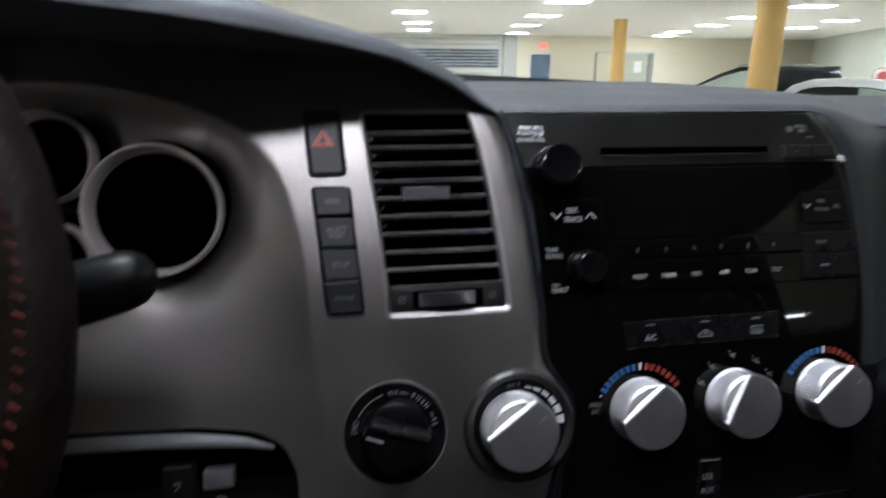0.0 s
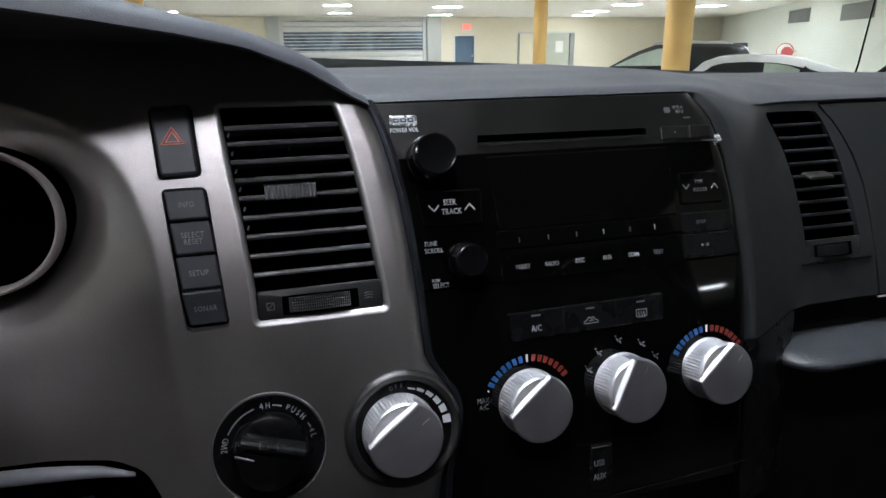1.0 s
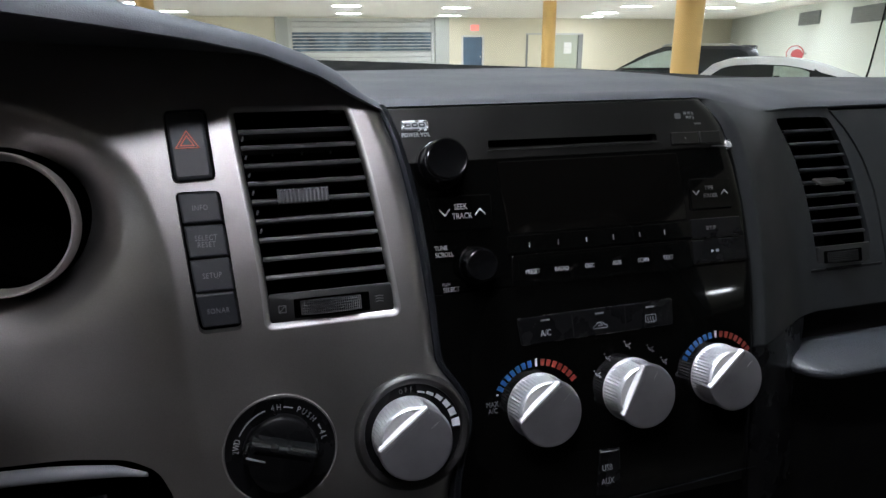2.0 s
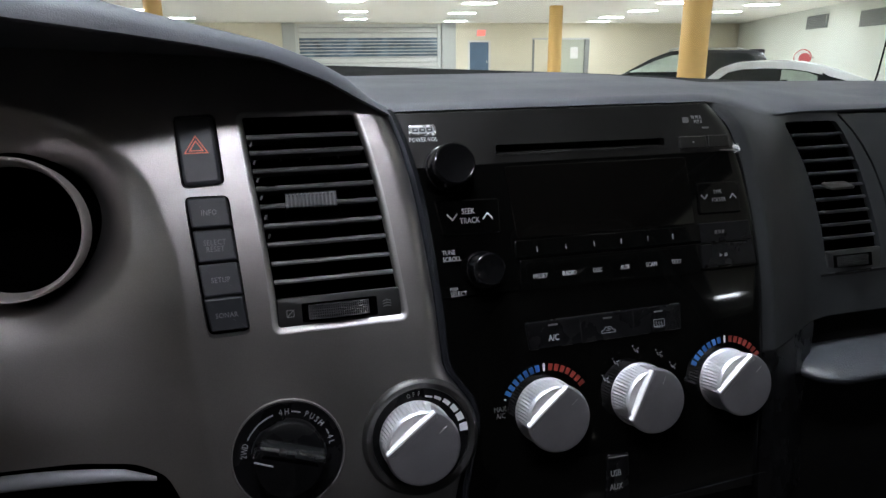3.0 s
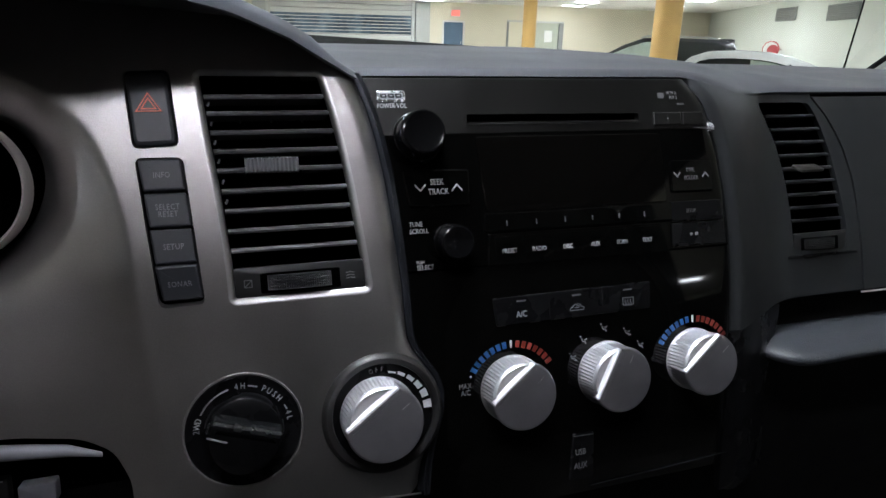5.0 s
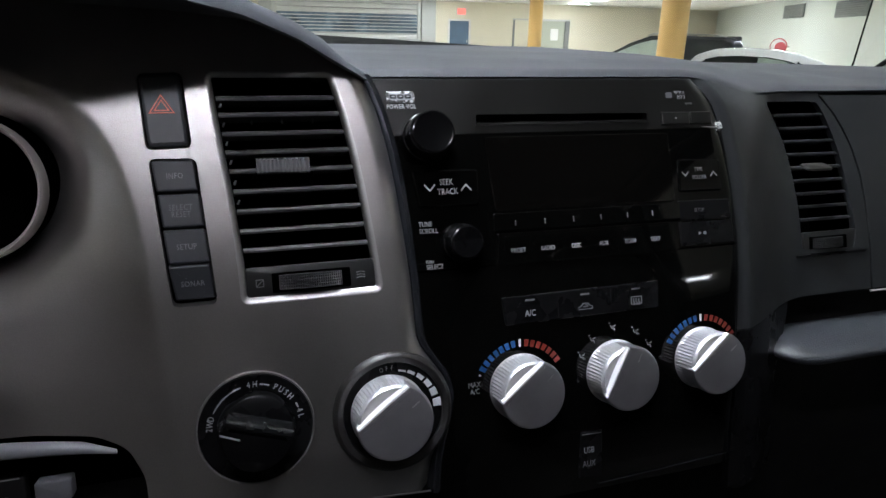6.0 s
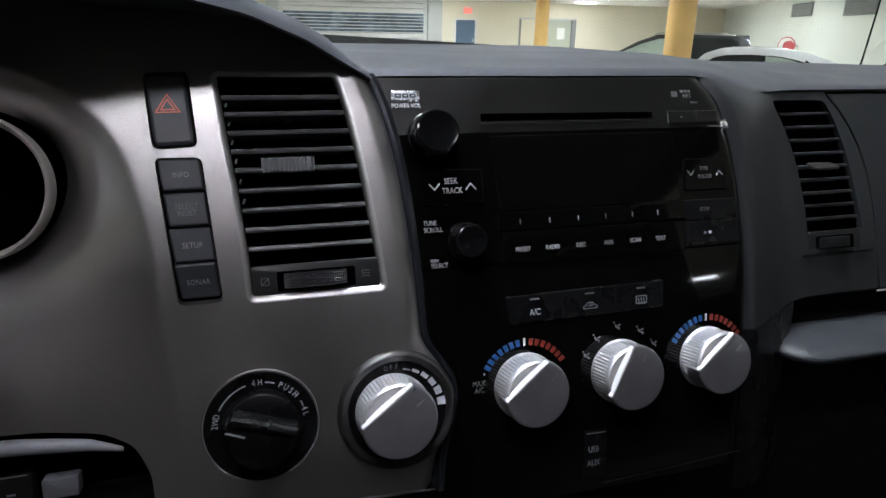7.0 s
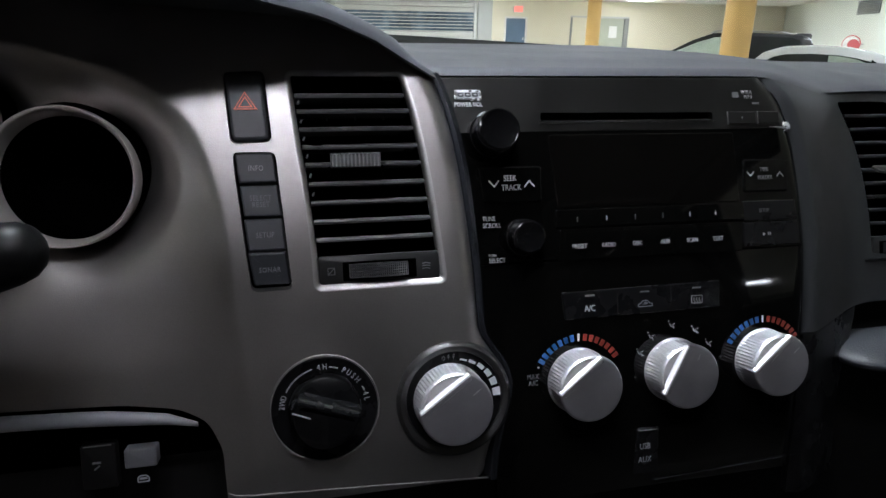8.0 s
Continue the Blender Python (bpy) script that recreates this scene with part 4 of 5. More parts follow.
def plain_knob(x, z, r, tall, label):
    k = part("volume_knob" if r > 0.015 else "tuning_knob", turned([(r * 1.12, -0.001), (r * 1.11, tall * 0.22), (r * 1.08, tall * 0.30), (r * 1.03, tall * 0.32), (r * 1.01, tall * 0.40), (r * 0.98, tall * 0.84), (r * 0.955, tall * 0.93), (r * 0.90, tall * 0.985), (r * 0.84, tall), (r * 0.79, tall * 0.99)], 64), KNOB_BLACK, radio, label, on_face(x, z), 25)
    return k


plain_knob(-0.0953, 1.5074, 0.0142, 0.020, "round black volume knob")
plain_knob(-0.0789, 1.4458, 0.0110, 0.017, "round black tuning knob")
block = on("preset_bar", [(-0.0555, 1.4300), (0.0810, 1.4296), (0.0822, 1.4490), (-0.0533, 1.4498)], GLOSS, radio, 0.0016, "row of preset keys", 0.0015)
for i, (x, t) in enumerate(((-0.0400, "PRESET"), (-0.0192, "RADIO"), (0.0015, "DISC"), (0.0219, "AUX"), (0.0423, "SCAN"), (0.0620, "TEXT"))):
    word(t, x, 1.4384, 0.0030, MARK if i < 4 else GREY, block, 0.0018)
    on("preset_key", [(x - 0.0098, 1.4310), (x + 0.0098, 1.4310), (x + 0.0098, 1.4475), (x - 0.0098, 1.4475)], GLOSS, block, 0.0017, "", 0.001, 0.0004, 0.0)
    printed("tick", slab(rect(0.0006, 0.0034), 0, 0.0003, 0.00005), DULL, radio, "white tick", on_face(x - 0.0004, 1.4552, 0.0012))
on("preset_ledge", [(-0.0560, 1.4506), (0.0850, 1.4500), (0.0850, 1.4612), (-0.0550, 1.4618)], GLOSS, radio, 0.0010, "gloss ledge", 0.0015)
# raised strip; the groove's shade is put into its black
on("preset_groove", [(-0.0550, 1.4496), (0.0835, 1.4491), (0.0836, 1.4505), (-0.0549, 1.4510)], VOID, radio, 0.0017, "black groove above the presets", 0.0004, 0.0002)
for xa, xb in ((0.0765, 0.0994), (0.1000, 0.1180)):
    on("key", [(xa, 1.5122), (xb, 1.5120), (xb + 0.0002, 1.5204), (xa + 0.0004, 1.5206)], UPPER, radio, 0.0012, "small black key", 0.0008)
on("type_key", [(0.0850, 1.4678), (0.1200, 1.4674), (0.1202, 1.4887), (0.0860, 1.4893)], GLOSS, radio, 0.0014, "black rocker key", 0.002, 0.001)
word("TYPE", 0.1015, 1.4820, 0.0029, DIM, radio, 0.0016)
word("FOLDER", 0.1020, 1.4768, 0.0029, DIM, radio, 0.0016)
chevron(0.0905, 1.4788, 0.0026, True, MODE, radio, 0.0016)
chevron(0.1140, 1.4792, 0.0026, False, MODE, radio, 0.0016)
on("setup_key", [(0.0830, 1.4488), (0.1268, 1.4484), (0.1255, 1.4616), (0.0835, 1.4620)], SATIN, radio, 0.0011, "black key", 0.001)
word("SETUP", 0.0996, 1.4552, 0.0027, DIM, radio, 0.0013)
on("play_key", [(0.0830, 1.4322), (0.1282, 1.4318), (0.1268, 1.4474), (0.0830, 1.4478)], SATIN, radio, 0.0011, "black key", 0.001)
printed("play_mark", slab([(-0.0022, -0.0012), (0.0002, 0.0), (-0.0022, 0.0012)], 0, 0.0002, 0.00002), GREY, radio, "play mark", on_face(0.1000, 1.4398, 0.0013))
for d in (0.0022, 0.0036):
    printed("pause_mark", slab(rect(0.0007, 0.0022, d, 0), 0, 0.0002, 0.00002), GREY, radio, "pause mark", on_face(0.1000, 1.4398, 0.0013))
printed("disc_mark", slab(rounded(rect(0.0050, 0.0040), 0.0010), 0, 0.0002, 0.00002), DIM, radio, "unreadable mark", on_face(0.0849, 1.5316, 0.0003))
word("WMA", 0.0939, 1.5331, 0.0026, MODE, radio, 0.0003, 1.5)
word("MP3", 0.0949, 1.5301, 0.0026, MODE, radio, 0.0003, 1.5)
printed("print_bar", slab(rect(0.0056, 0.0013), 0, 0.0002, 0.00002), DIM, radio, "unreadable print", on_face(0.1004, 1.5260, 0.0003))
printed("key_dot", slab(disc(0, 0, 0.0006, 10), 0, 0.0002, 0.00002), MODE, radio, "dot", on_face(0.0880, 1.5163, 0.0013))

# added bead and line, shaped to carry the glints at the key row's end
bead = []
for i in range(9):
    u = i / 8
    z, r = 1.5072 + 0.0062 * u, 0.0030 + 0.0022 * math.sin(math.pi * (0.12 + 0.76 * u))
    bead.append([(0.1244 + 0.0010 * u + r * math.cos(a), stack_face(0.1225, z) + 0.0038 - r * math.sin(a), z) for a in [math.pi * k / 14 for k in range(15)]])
part("glint_bead", loft(bead), BADGE, radio, "added chrome bead for the glint at the key row's end", W)
part("glint_line", tube([(0.110, stack_face(0.110, 1.5102) - 0.0002, 1.5104), (0.118, stack_face(0.118, 1.5098) - 0.0003, 1.5100), (0.1225, stack_face(0.1225, 1.5096) - 0.0004, 1.5097)], [0.0003, 0.0006, 0.0008], 8), RIM_SATIN, radio, "added satin line for the glint under the key row", W)

# ---------------------------------------------------------------- climate panel
climate = thing("climate_panel", Matrix.Translation((0, prof(1.28), 1.28)), "gloss black climate control panel", "control panel")
part("panel", skin(stack_left, lambda z: along(STACK_R, z), 1.275, 1.4300, 70, 46, stack_face, 0.006), GLOSS, climate, "gloss black panel", W)
bar = on("key_bar", [(-0.0520, 1.3930), (0.0615, 1.3938), (0.0625, 1.4112), (-0.0538, 1.4104)], SATIN, climate, 0.0016, "bar of three keys", 0.0015, 0.0008)
for x in (-0.0345, 0.0052, 0.0440):
    printed("key_lamp", slab(rect(0.0065, 0.0011), 0, 0.0002, 0.00002), DIM, bar, "key lamp slit", on_face(x, 1.4075, 0.0017))
for x in (-0.0147, 0.0246):
    printed("key_gap", slab(rect(0.0006, 0.0172), 0, 0.0002, 0.00002), RUBBER, bar, "gap between keys", on_face(x, 1.4022, 0.0016))
word("A/C", -0.0347, 1.3993, 0.0042, GREY, bar, 0.0018)


def outline_mark(points, width, x, z, mat, parent, lift, name="symbol"):
    bm = None
    for a, b in zip(points, points[1:]):
        d = Vector(b) - Vector(a)
        n = Vector((-d.y, d.x)).normalized() * width / 2
        quad = slab([(a[0] - n.x, a[1] - n.y), (b[0] - n.x, b[1] - n.y), (b[0] + n.x, b[1] + n.y), (a[0] + n.x, a[1] + n.y)], 0, 0.0002, 0.00002)
        bm = joined(bm, quad) if bm else quad
    return printed(name, bm, mat, parent, "printed symbol", on_face(x, z, lift))


M = 0.001
outline_mark([(-5 * M, -1.4 * M), (-5 * M, 0.2 * M), (-3.4 * M, 0.6 * M), (-2 * M, 2.4 * M), (2 * M, 2.4 * M), (3.2 * M, 0.6 * M), (5 * M, 0.3 * M), (5 * M, -1.4 * M), (-5 * M, -1.4 * M)], 0.0005, 0.0052, 1.3993, DULL, bar, 0.0018)
outline_mark([(-1.8 * M, 0.2 * M), (1.4 * M, 0.2 * M), (1.4 * M, 1.3 * M), (-0.6 * M, 1.3 * M)], 0.0005, 0.0052, 1.3993, DULL, bar, 0.0018)
outline_mark([(-4 * M, -2.2 * M), (-4 * M, 2.6 * M), (4 * M, 2.6 * M), (4 * M, -2.2 * M), (-4 * M, -2.2 * M)], 0.0005, 0.0440, 1.3998, DULL, bar, 0.0018)
for d in (-2, 0, 2):
    outline_mark([(d * M, -3.2 * M), (d * M + 0.5 * M, -1.6 * M), (d * M - 0.5 * M, 0), (d * M, 1.4 * M)], 0.0005, 0.0440, 1.3998, DULL, bar, 0.0018)

KNOBS = [(-0.0430, 1.3535, 38), (0.0263, 1.3544, 61), (0.0958, 1.3554, 39)]
for x, z, a in KNOBS:
    rotary(x, z, 0.0, a, 0.0209, 0.0195, "large silver climate knob with a slanting bright edge", "silver climate knobs")
for x, zk in ((KNOBS[0][0], 1.3515), (KNOBS[2][0], 1.3530)):
    mk = on_face(x, zk, 0.0004)
    for i in range(7):
        printed("cold_tick", arc_band(0.0288, 0.0332, 96 + 8.0 * i, 101.4 + 8.0 * i, 3), BLUE, climate, "blue tick", mk)
        printed("warm_tick", arc_band(0.0288, 0.0332, 79 - 8.0 * i, 84.4 - 8.0 * i, 3), RED, climate, "red tick", mk)
    printed("middle_tick", arc_band(0.0286, 0.0336, 88.8, 91.4, 3), WHITE, climate, "white tick", mk)
word("MAX", -0.0752, 1.3588, 0.0036, DIM, climate)
word("A/C", -0.0750, 1.3546, 0.0036, DIM, climate)
printed("dot", slab(disc(0, 0, 0.0007, 10), 0, 0.0002, 0.00002), GREY, climate, "dot", on_face(-0.0712, 1.3644, 0.0003))
for n_mode, (x, z) in enumerate(((0.0015, 1.3672), (0.0100, 1.3772), (0.0257, 1.3836), (0.0432, 1.3790), (0.0535, 1.3694))):
    outline_mark([(-1.87 * M, 1.87 * M), (-1.09 * M, -0.31 * M), (0.78 * M, -0.31 * M), (1.09 * M, -2.03 * M)], 0.0006, x, z, DULL, climate, 0.0004)
    outline_mark([(-0.31 * M, 0.94 * M), (1.09 * M, 0.94 * M), (2.03 * M, 1.72 * M)], 0.0005, x, z, DULL, climate, 0.0004)
    printed("head_dot", slab(disc(-0.0026, 0.0033, 0.0005, 10), 0, 0.0002, 0.00002), DULL, climate, "dot", on_face(x, z, 0.0004))
    if n_mode in (0, 3):
        outline_mark([(1.56 * M, -0.94 * M), (2.50 * M, -1.87 * M)], 0.0005, x, z, DULL, climate, 0.0004)
port = on("port_door", [(-0.0035, 1.2850), (0.0145, 1.2842), (0.0150, 1.3165), (-0.0010, 1.3170)], SATIN, climate, 0.0010, "black port door", 0.0015)
on("port_slit", [(-0.0005, 1.3150), (0.0140, 1.3146), (0.0140, 1.3153), (-0.0005, 1.3157)], DIM, port, 0.0012, "slit", 0.0002, 0.0001, 0)
word("USB", 0.0045, 1.3040, 0.0043, DULL, port, 0.0012)
word("AUX", 0.0045, 1.2946, 0.0043, DULL, port, 0.0012)
part("lower_edge", tube([(0.012, prof(1.2795) - 0.001, 1.2790), (0.07, prof(1.281) - 0.001, 1.2810), (0.126, prof(1.2835) - 0.001, 1.2832)], [0.0005] * 3, 8), STRIP, climate, "thin silver lower edge", W)

# ---------------------------------------------------------------- switch tray under the panel
tray = thing("switch_tray", Matrix.Translation((-0.40, 0.36, 1.25)), "black switch tray with a silver upper edge", "switch panel")
# shade behind the keys is put into the liner's black
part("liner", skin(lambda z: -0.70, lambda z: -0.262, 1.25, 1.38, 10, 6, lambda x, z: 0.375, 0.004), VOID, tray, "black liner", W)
lipr = []
for i in range(25):
    u = i / 24
    x = -0.66 + (0.66 - 0.281) * u
    zc = along([(-0.66, 1.3655), (-0.38, 1.3646), (-0.335, 1.3626), (-0.30, 1.3590), (-0.287, 1.3560), (-0.279, 1.3530)], x)
    s = along([(-0.66, 0.0046), (-0.33, 0.0044), (-0.30, 0.0036), (-0.287, 0.0024), (-0.279, 0.0010)], x)
    y = prof(zc) - 0.0045
    lipr.append([(x, y - 0.9 * s * math.cos(a), zc + s * math.sin(a)) for a in [math.pi * k / 8 for k in range(-8, 8)]])
part("upper_edge", loft(lipr), EDGE, tray, "rounded silver upper edge", W)
part("toggle", slab(rounded(rect(0.0175, 0.0112), 0.0012), -0.006, 0.003, 0.0008), TOGGLE, tray, "grey toggle key", on_face(-0.3150, 1.3340, -0.006))
part("blank_key", slab(rounded(rect(0.0190, 0.0270), 0.002), -0.006, 0.0012, 0.001), RUBBER, tray, "black key", on_face(-0.3385, 1.3300, -0.008))
printed("slit", slab(rect(0.0150, 0.0007), 0, 0.0002, 0.00002), DIM, tray, "slit", on_face(-0.3385, 1.3425, -0.0066))
outline_mark([(-3 * M, -1.8 * M), (-3 * M, 0.6 * M), (-1.6 * M, 2 * M), (1.6 * M, 2 * M), (3 * M, 0.6 * M), (3 * M, -1.8 * M), (-3 * M, -1.8 * M)], 0.0006, -0.3150, 1.3205, GREY, tray, -0.006)
outline_mark([(-2.0 * M, 0.2 * M), (2.0 * M, 0.2 * M)], 0.0012, -0.3150, 1.3205, GREY, tray, -0.006)
outline_mark([(-2.2 * M, 2.2 * M), (2.2 * M, 2.2 * M)], 0.0012, -0.3395, 1.3305, DIM, tray, -0.0066)
outline_mark([(-1.5 * M, -2 * M), (1.5 * M, 0.4 * M)], 0.0008, -0.3395, 1.3305, DIM, tray, -0.0066)
foot = []
for x, z in ((-0.2675, 1.3087), (-0.263, 1.3056), (-0.251, 1.3040), (-0.179, 1.2986), (-0.104, 1.2922)):
    foot.append((x, prof(z) - 0.0085 + tuck(z), z))
part("panel_foot", tube(foot, [0.0006] * 5, 8), RIM_MATTE, dashboard, "thin bright lower edge of the panel", W)

# ---------------------------------------------------------------- wheel and stalk
wheel = thing("steering_wheel", Matrix.Translation((-0.530, 0.230, 1.480)) @ pose(0, 0, 0, 68, 0, 0), "brown-black leather steering wheel", "steering wheel")
rim = []
for i in range(96):
    a = 2 * math.pi * i / 96
    rim.append([((0.178 + 0.0165 * math.cos(b)) * math.cos(a), (0.178 + 0.0165 * math.cos(b)) * math.sin(a), 0.0165 * math.sin(b)) for b in [2 * math.pi * s / 18 for s in range(18)]])
rim.append(rim[0])
bm = loft(rim, True, False)
bmesh.ops.remove_doubles(bm, verts=bm.verts, dist=1e-6)
part("rim", bm, LEATHER, wheel, "stitched leather rim")
stitches = []
for i in range(190):
    a, b = 2 * math.pi * i / 190, radians(68)
    q = 0.178 + 0.0167 * math.cos(b)
    stitches.append(tube([(q * math.cos(a), q * math.sin(a), 0.0167 * math.sin(b)), ((q - 0.0032) * math.cos(a + 0.012), (q - 0.0032) * math.sin(a + 0.012), 0.0167 * math.sin(b) + 0.0008)], [0.0005, 0.0005], 5))
part("stitching", joined(*stitches), THREAD, wheel, "dark red stitching")
part("hub", turned([(0.062, -0.05), (0.066, -0.01), (0.060, 0.004), (0.03, 0.010)], 40), RUBBER, wheel, "black hub")
for a in (200, 340, 270):
    bm = slab(rounded(rect(0.125, 0.034), 0.008), -0.012, 0.004, 0.004)
    bm.transform(pose(0, 0, -0.004, 0, 0, a) @ pose(0.115, 0, 0))
    part("spoke", bm, RUBBER, wheel, "black spoke")
part("column", turned([(0.045, -0.16), (0.05, -0.05)], 32), RUBBER, wheel, "black steering column")

stalk = thing("wiper_stalk", Matrix.Translation((-0.505, 0.30, 1.436)), "black wiper stalk with a rounded tip", "lever")
part("lever", tube([(-0.505, 0.300, 1.4345), (-0.44, 0.296, 1.4525), (-0.40, 0.292, 1.4635), (-0.362, 0.288, 1.4735)], [0.009, 0.010, 0.0125, 0.0142]), STALK, stalk, "black lever", W)
part("tip", tube([(-0.3615, 0.288, 1.4736), (-0.358, 0.2875, 1.4746), (-0.344, 0.2865, 1.4785), (-0.3345, 0.286, 1.4811), (-0.3285, 0.2853, 1.4828), (-0.3245, 0.2848, 1.4839), (-0.3222, 0.2845, 1.4845), (-0.3212, 0.2844, 1.4848)], [0.0138, 0.0144, 0.0142, 0.0136, 0.0122, 0.0096, 0.0062, 0.0025], 24), STALK, stalk, "rounded end cap", W)

# ---------------------------------------------------------------- cab shell
shell = "structure"
solo("cab_floor", box(-0.86, 0.86, -1.30, 1.00, 0.70, 0.76), CARPET, "black carpeted cab floor", "floor", kind=shell)
roof = []
for i in range(13):
    y = 0.17 - 1.47 * i / 12
    c = 0.05 * math.sin(math.pi * i / 12)
    roof.append([(x, y, 1.93 + c - 0.025 * (x / 0.72) ** 4 + t) for t in (0, 0.04) for x in (np.linspace(-0.72, 0.72, 13) if t == 0 else np.linspace(0.72, -0.72, 13))])
solo("cab_ceiling", loft(roof), HEADLINER, "beige-grey cloth headliner", "ceiling", kind=shell)
# unseen and windowless, added to keep the dash's reflections dark
back = part("cab_wall_rear", box(-0.84, 0.84, -1.36, -1.30, 0.76, 1.93), TRIM)
tagged(back, "plain dark unseen rear cab wall", "wall", kind=shell)
for s, n in ((-1, "wall_driver"), (1, "wall_passenger")):
    # driver's wall is unseen, beige to bounce light onto the gauges
    solo("cab_" + n, box(min(s * 0.84, s * 0.90), max(s * 0.84, s * 0.90), -1.30, 1.00, 0.76, 1.50, 0.01), TRIM if s > 0 else DOOR_BOUNCE, "dark door wall of the cab" if s > 0 else "unseen beige-grey door wall that bounces light", "wall", kind=shell)
    if s < 0:
        # unseen wall, added to keep side light off the lower panel
        solo("cab_" + n + "_rear", box(-0.90, -0.84, -1.30, -0.22, 1.503, 1.93, 0.01), DOOR_BOUNCE, "unseen beige-grey wall blocking light behind the driver's window", "wall", kind=shell)
    else:
        # unseen wall, added to cut the window's reflection in the gloss panels
        solo("cab_" + n + "_rear", box(0.84, 0.90, -1.30, -0.70, 1.503, 1.93, 0.01), TRIM, "unseen dark wall blocking light behind the passenger's window", "wall", kind=shell)
    solo("pillar", tube([(s * 0.923, 0.98, 1.46), (s * 0.915, 0.92, 1.512), (s * 0.886, 0.80, 1.585), (s * 0.785, 0.25, 1.90), (s * 0.755, 0.15, 1.945)], [0.030, 0.026, 0.026, 0.030, 0.032], 14), TRIM_PALE, "pale grey windshield pillar trim", "pillar", "cab pillars", shell)
    solo("gasket", tube([(s * 0.903, 1.005, 1.46), (s * 0.897, 0.943, 1.514), (s * 0.868, 0.824, 1.588), (s * 0.765, 0.274, 1.90)], [0.0055] * 4, 8), RUBBER, "black rubber windshield gasket", "gasket", "windshield gaskets", shell)
    solo("pillar", tube([(s * 0.86, -0.70, 1.42), (s * 0.72, -0.70, 1.93)], [0.04, 0.04], 10), TRIM, "dark door pillar trim", "pillar", "cab pillars", shell)
    solo("roof_rail", tube([(s * 0.72, 0.15, 1.940), (s * 0.745, -0.1, 1.935), (s * 0.750, -0.5, 1.935), (s * 0.750, -1.32, 1.930)], [0.032, 0.040, 0.042, 0.042], 14), TRIM, "dark roof rail", "rail", "cab rails", shell)


def cab_seat(x):
    """A plain bucket seat with a headrest, behind and beside the eye; unseen, added for reflections."""
    e = thing("cab_seat", Matrix.Translation((x, -0.50, 0.76)), "unseen dark grey cloth bucket seat with a headrest", "seat", "cab seats")
    part("cushion", slab(rounded(rect(0.52, 0.50, 0, 0.16), 0.08, 6), 0.14, 0.36, 0.06), SEAT_CLOTH, e, "padded cushion")
    part("base", slab(rounded(rect(0.44, 0.44, 0, 0.16), 0.04), 0.0, 0.15, 0.01), RUBBER, e, "black seat base")
    bm = slab(rounded([(-0.25, 0.0), (0.25, 0.0), (0.25, 0.45), (0.17, 0.62), (-0.17, 0.62), (-0.25, 0.45)], 0.08, 6), -0.05, 0.07, 0.05)
    bm.transform(pose(0, -0.10, 0.30, 78, 0, 0) @ pose(0, 0, 0, 0, 180, 0))
    part("backrest", bm, SEAT_CLOTH, e, "padded backrest")
    bm = slab(rounded(rect(0.28, 0.17, 0, 0.74), 0.06, 6), -0.05, 0.05, 0.045)
    bm.transform(pose(0, -0.10, 0.30, 78, 0, 0) @ pose(0, 0, 0, 0, 180, 0))
    part("headrest", bm, SEAT_CLOTH, e, "padded headrest")
    for dx in (-0.06, 0.06):
        part("headrest_post", tube([(dx, -0.22, 0.89), (dx, -0.235, 0.97)], [0.006, 0.006], 8), STEEL, e, "steel post")
    return e


# both seats are out of view, there for the panels to mirror
cab_seat(0.44)
cab_seat(-0.44)
pane = []
for i in range(9):
    t = i / 8
    pane.append([(x, 1.04 - 0.86 * t - 0.10 * (x / 0.8) ** 2, 1.50 + 0.45 * t) for x in np.linspace(-0.86 + 0.11 * t, 0.86 - 0.11 * t, 17)])
ws = solo("windshield", loft(pane, False, False), WINDSHIELD, "clear curved windshield glass", "windshield", kind=shell)
ws.visible_shadow = False
solo("truck_bonnet", box(-0.95, 0.95, 1.06, 2.35, 1.05, 1.36, 0.06), BODY, "dark painted bonnet of the truck", "bonnet", kind=shell)
dome = thing("dome_lamp", Matrix.Translation((-0.22, 0.008, 1.922)), "lit rectangular lamp in the headliner", "lamp")
part("housing", slab(rounded(rect(0.31, 0.11), 0.02), -0.004, 0.05, 0.006), HEADLINER, dome, "grey lamp housing")
part("lamp_lens", slab(rounded(rect(0.27, 0.052), 0.010), -0.012, -0.005, 0.002), DOME_LENS, dome, "lit lamp lens", None, 0)
mast = thing("antenna", Matrix.Translation((0.985, 1.10, 1.30)), "thin black mast antenna on the wing", "antenna")
part("mast", tube([(0.975, 1.090, 1.36), (0.988, 1.060, 1.53), (1.006, 1.058, 1.70), (1.03, 1.05, 2.05)], [0.0024, 0.0019, 0.0016, 0.0012], 8), SATIN, mast, "thin black mast", W)
part("foot", turned([(0.014, 0.0), (0.012, 0.012), (0.005, 0.03)], 16), RUBBER, mast, "rubber foot", Matrix.Translation((0.975, 1.09, 1.345)))

# ---------------------------------------------------------------- showroom
H, BACK = 3.20, 36.9
solo("floor", box(-25, 36, -18, 44, -0.1, 0.0), FLOOR, "beige tiled showroom floor", "floor", kind=shell)
solo("ceiling", box(-25, 36, -18, 44, H, H + 0.1), CEILING, "white showroom ceiling", "ceiling", kind=shell)
north = part("wall_north", box(-25, 31, BACK, BACK + 0.25, 0, H), WALL)
tagged(north, "cream painted far wall", "wall", kind=shell)
opened(north, prism_y(rect(7.7, 3.16, 5.95, 1.58), 30, 40), prism_y(rect(1.29, 2.22, 12.24, 1.11), 30, 40), prism_y(rect(3.6, 2.36, 17.34, 1.18), 30, 40))
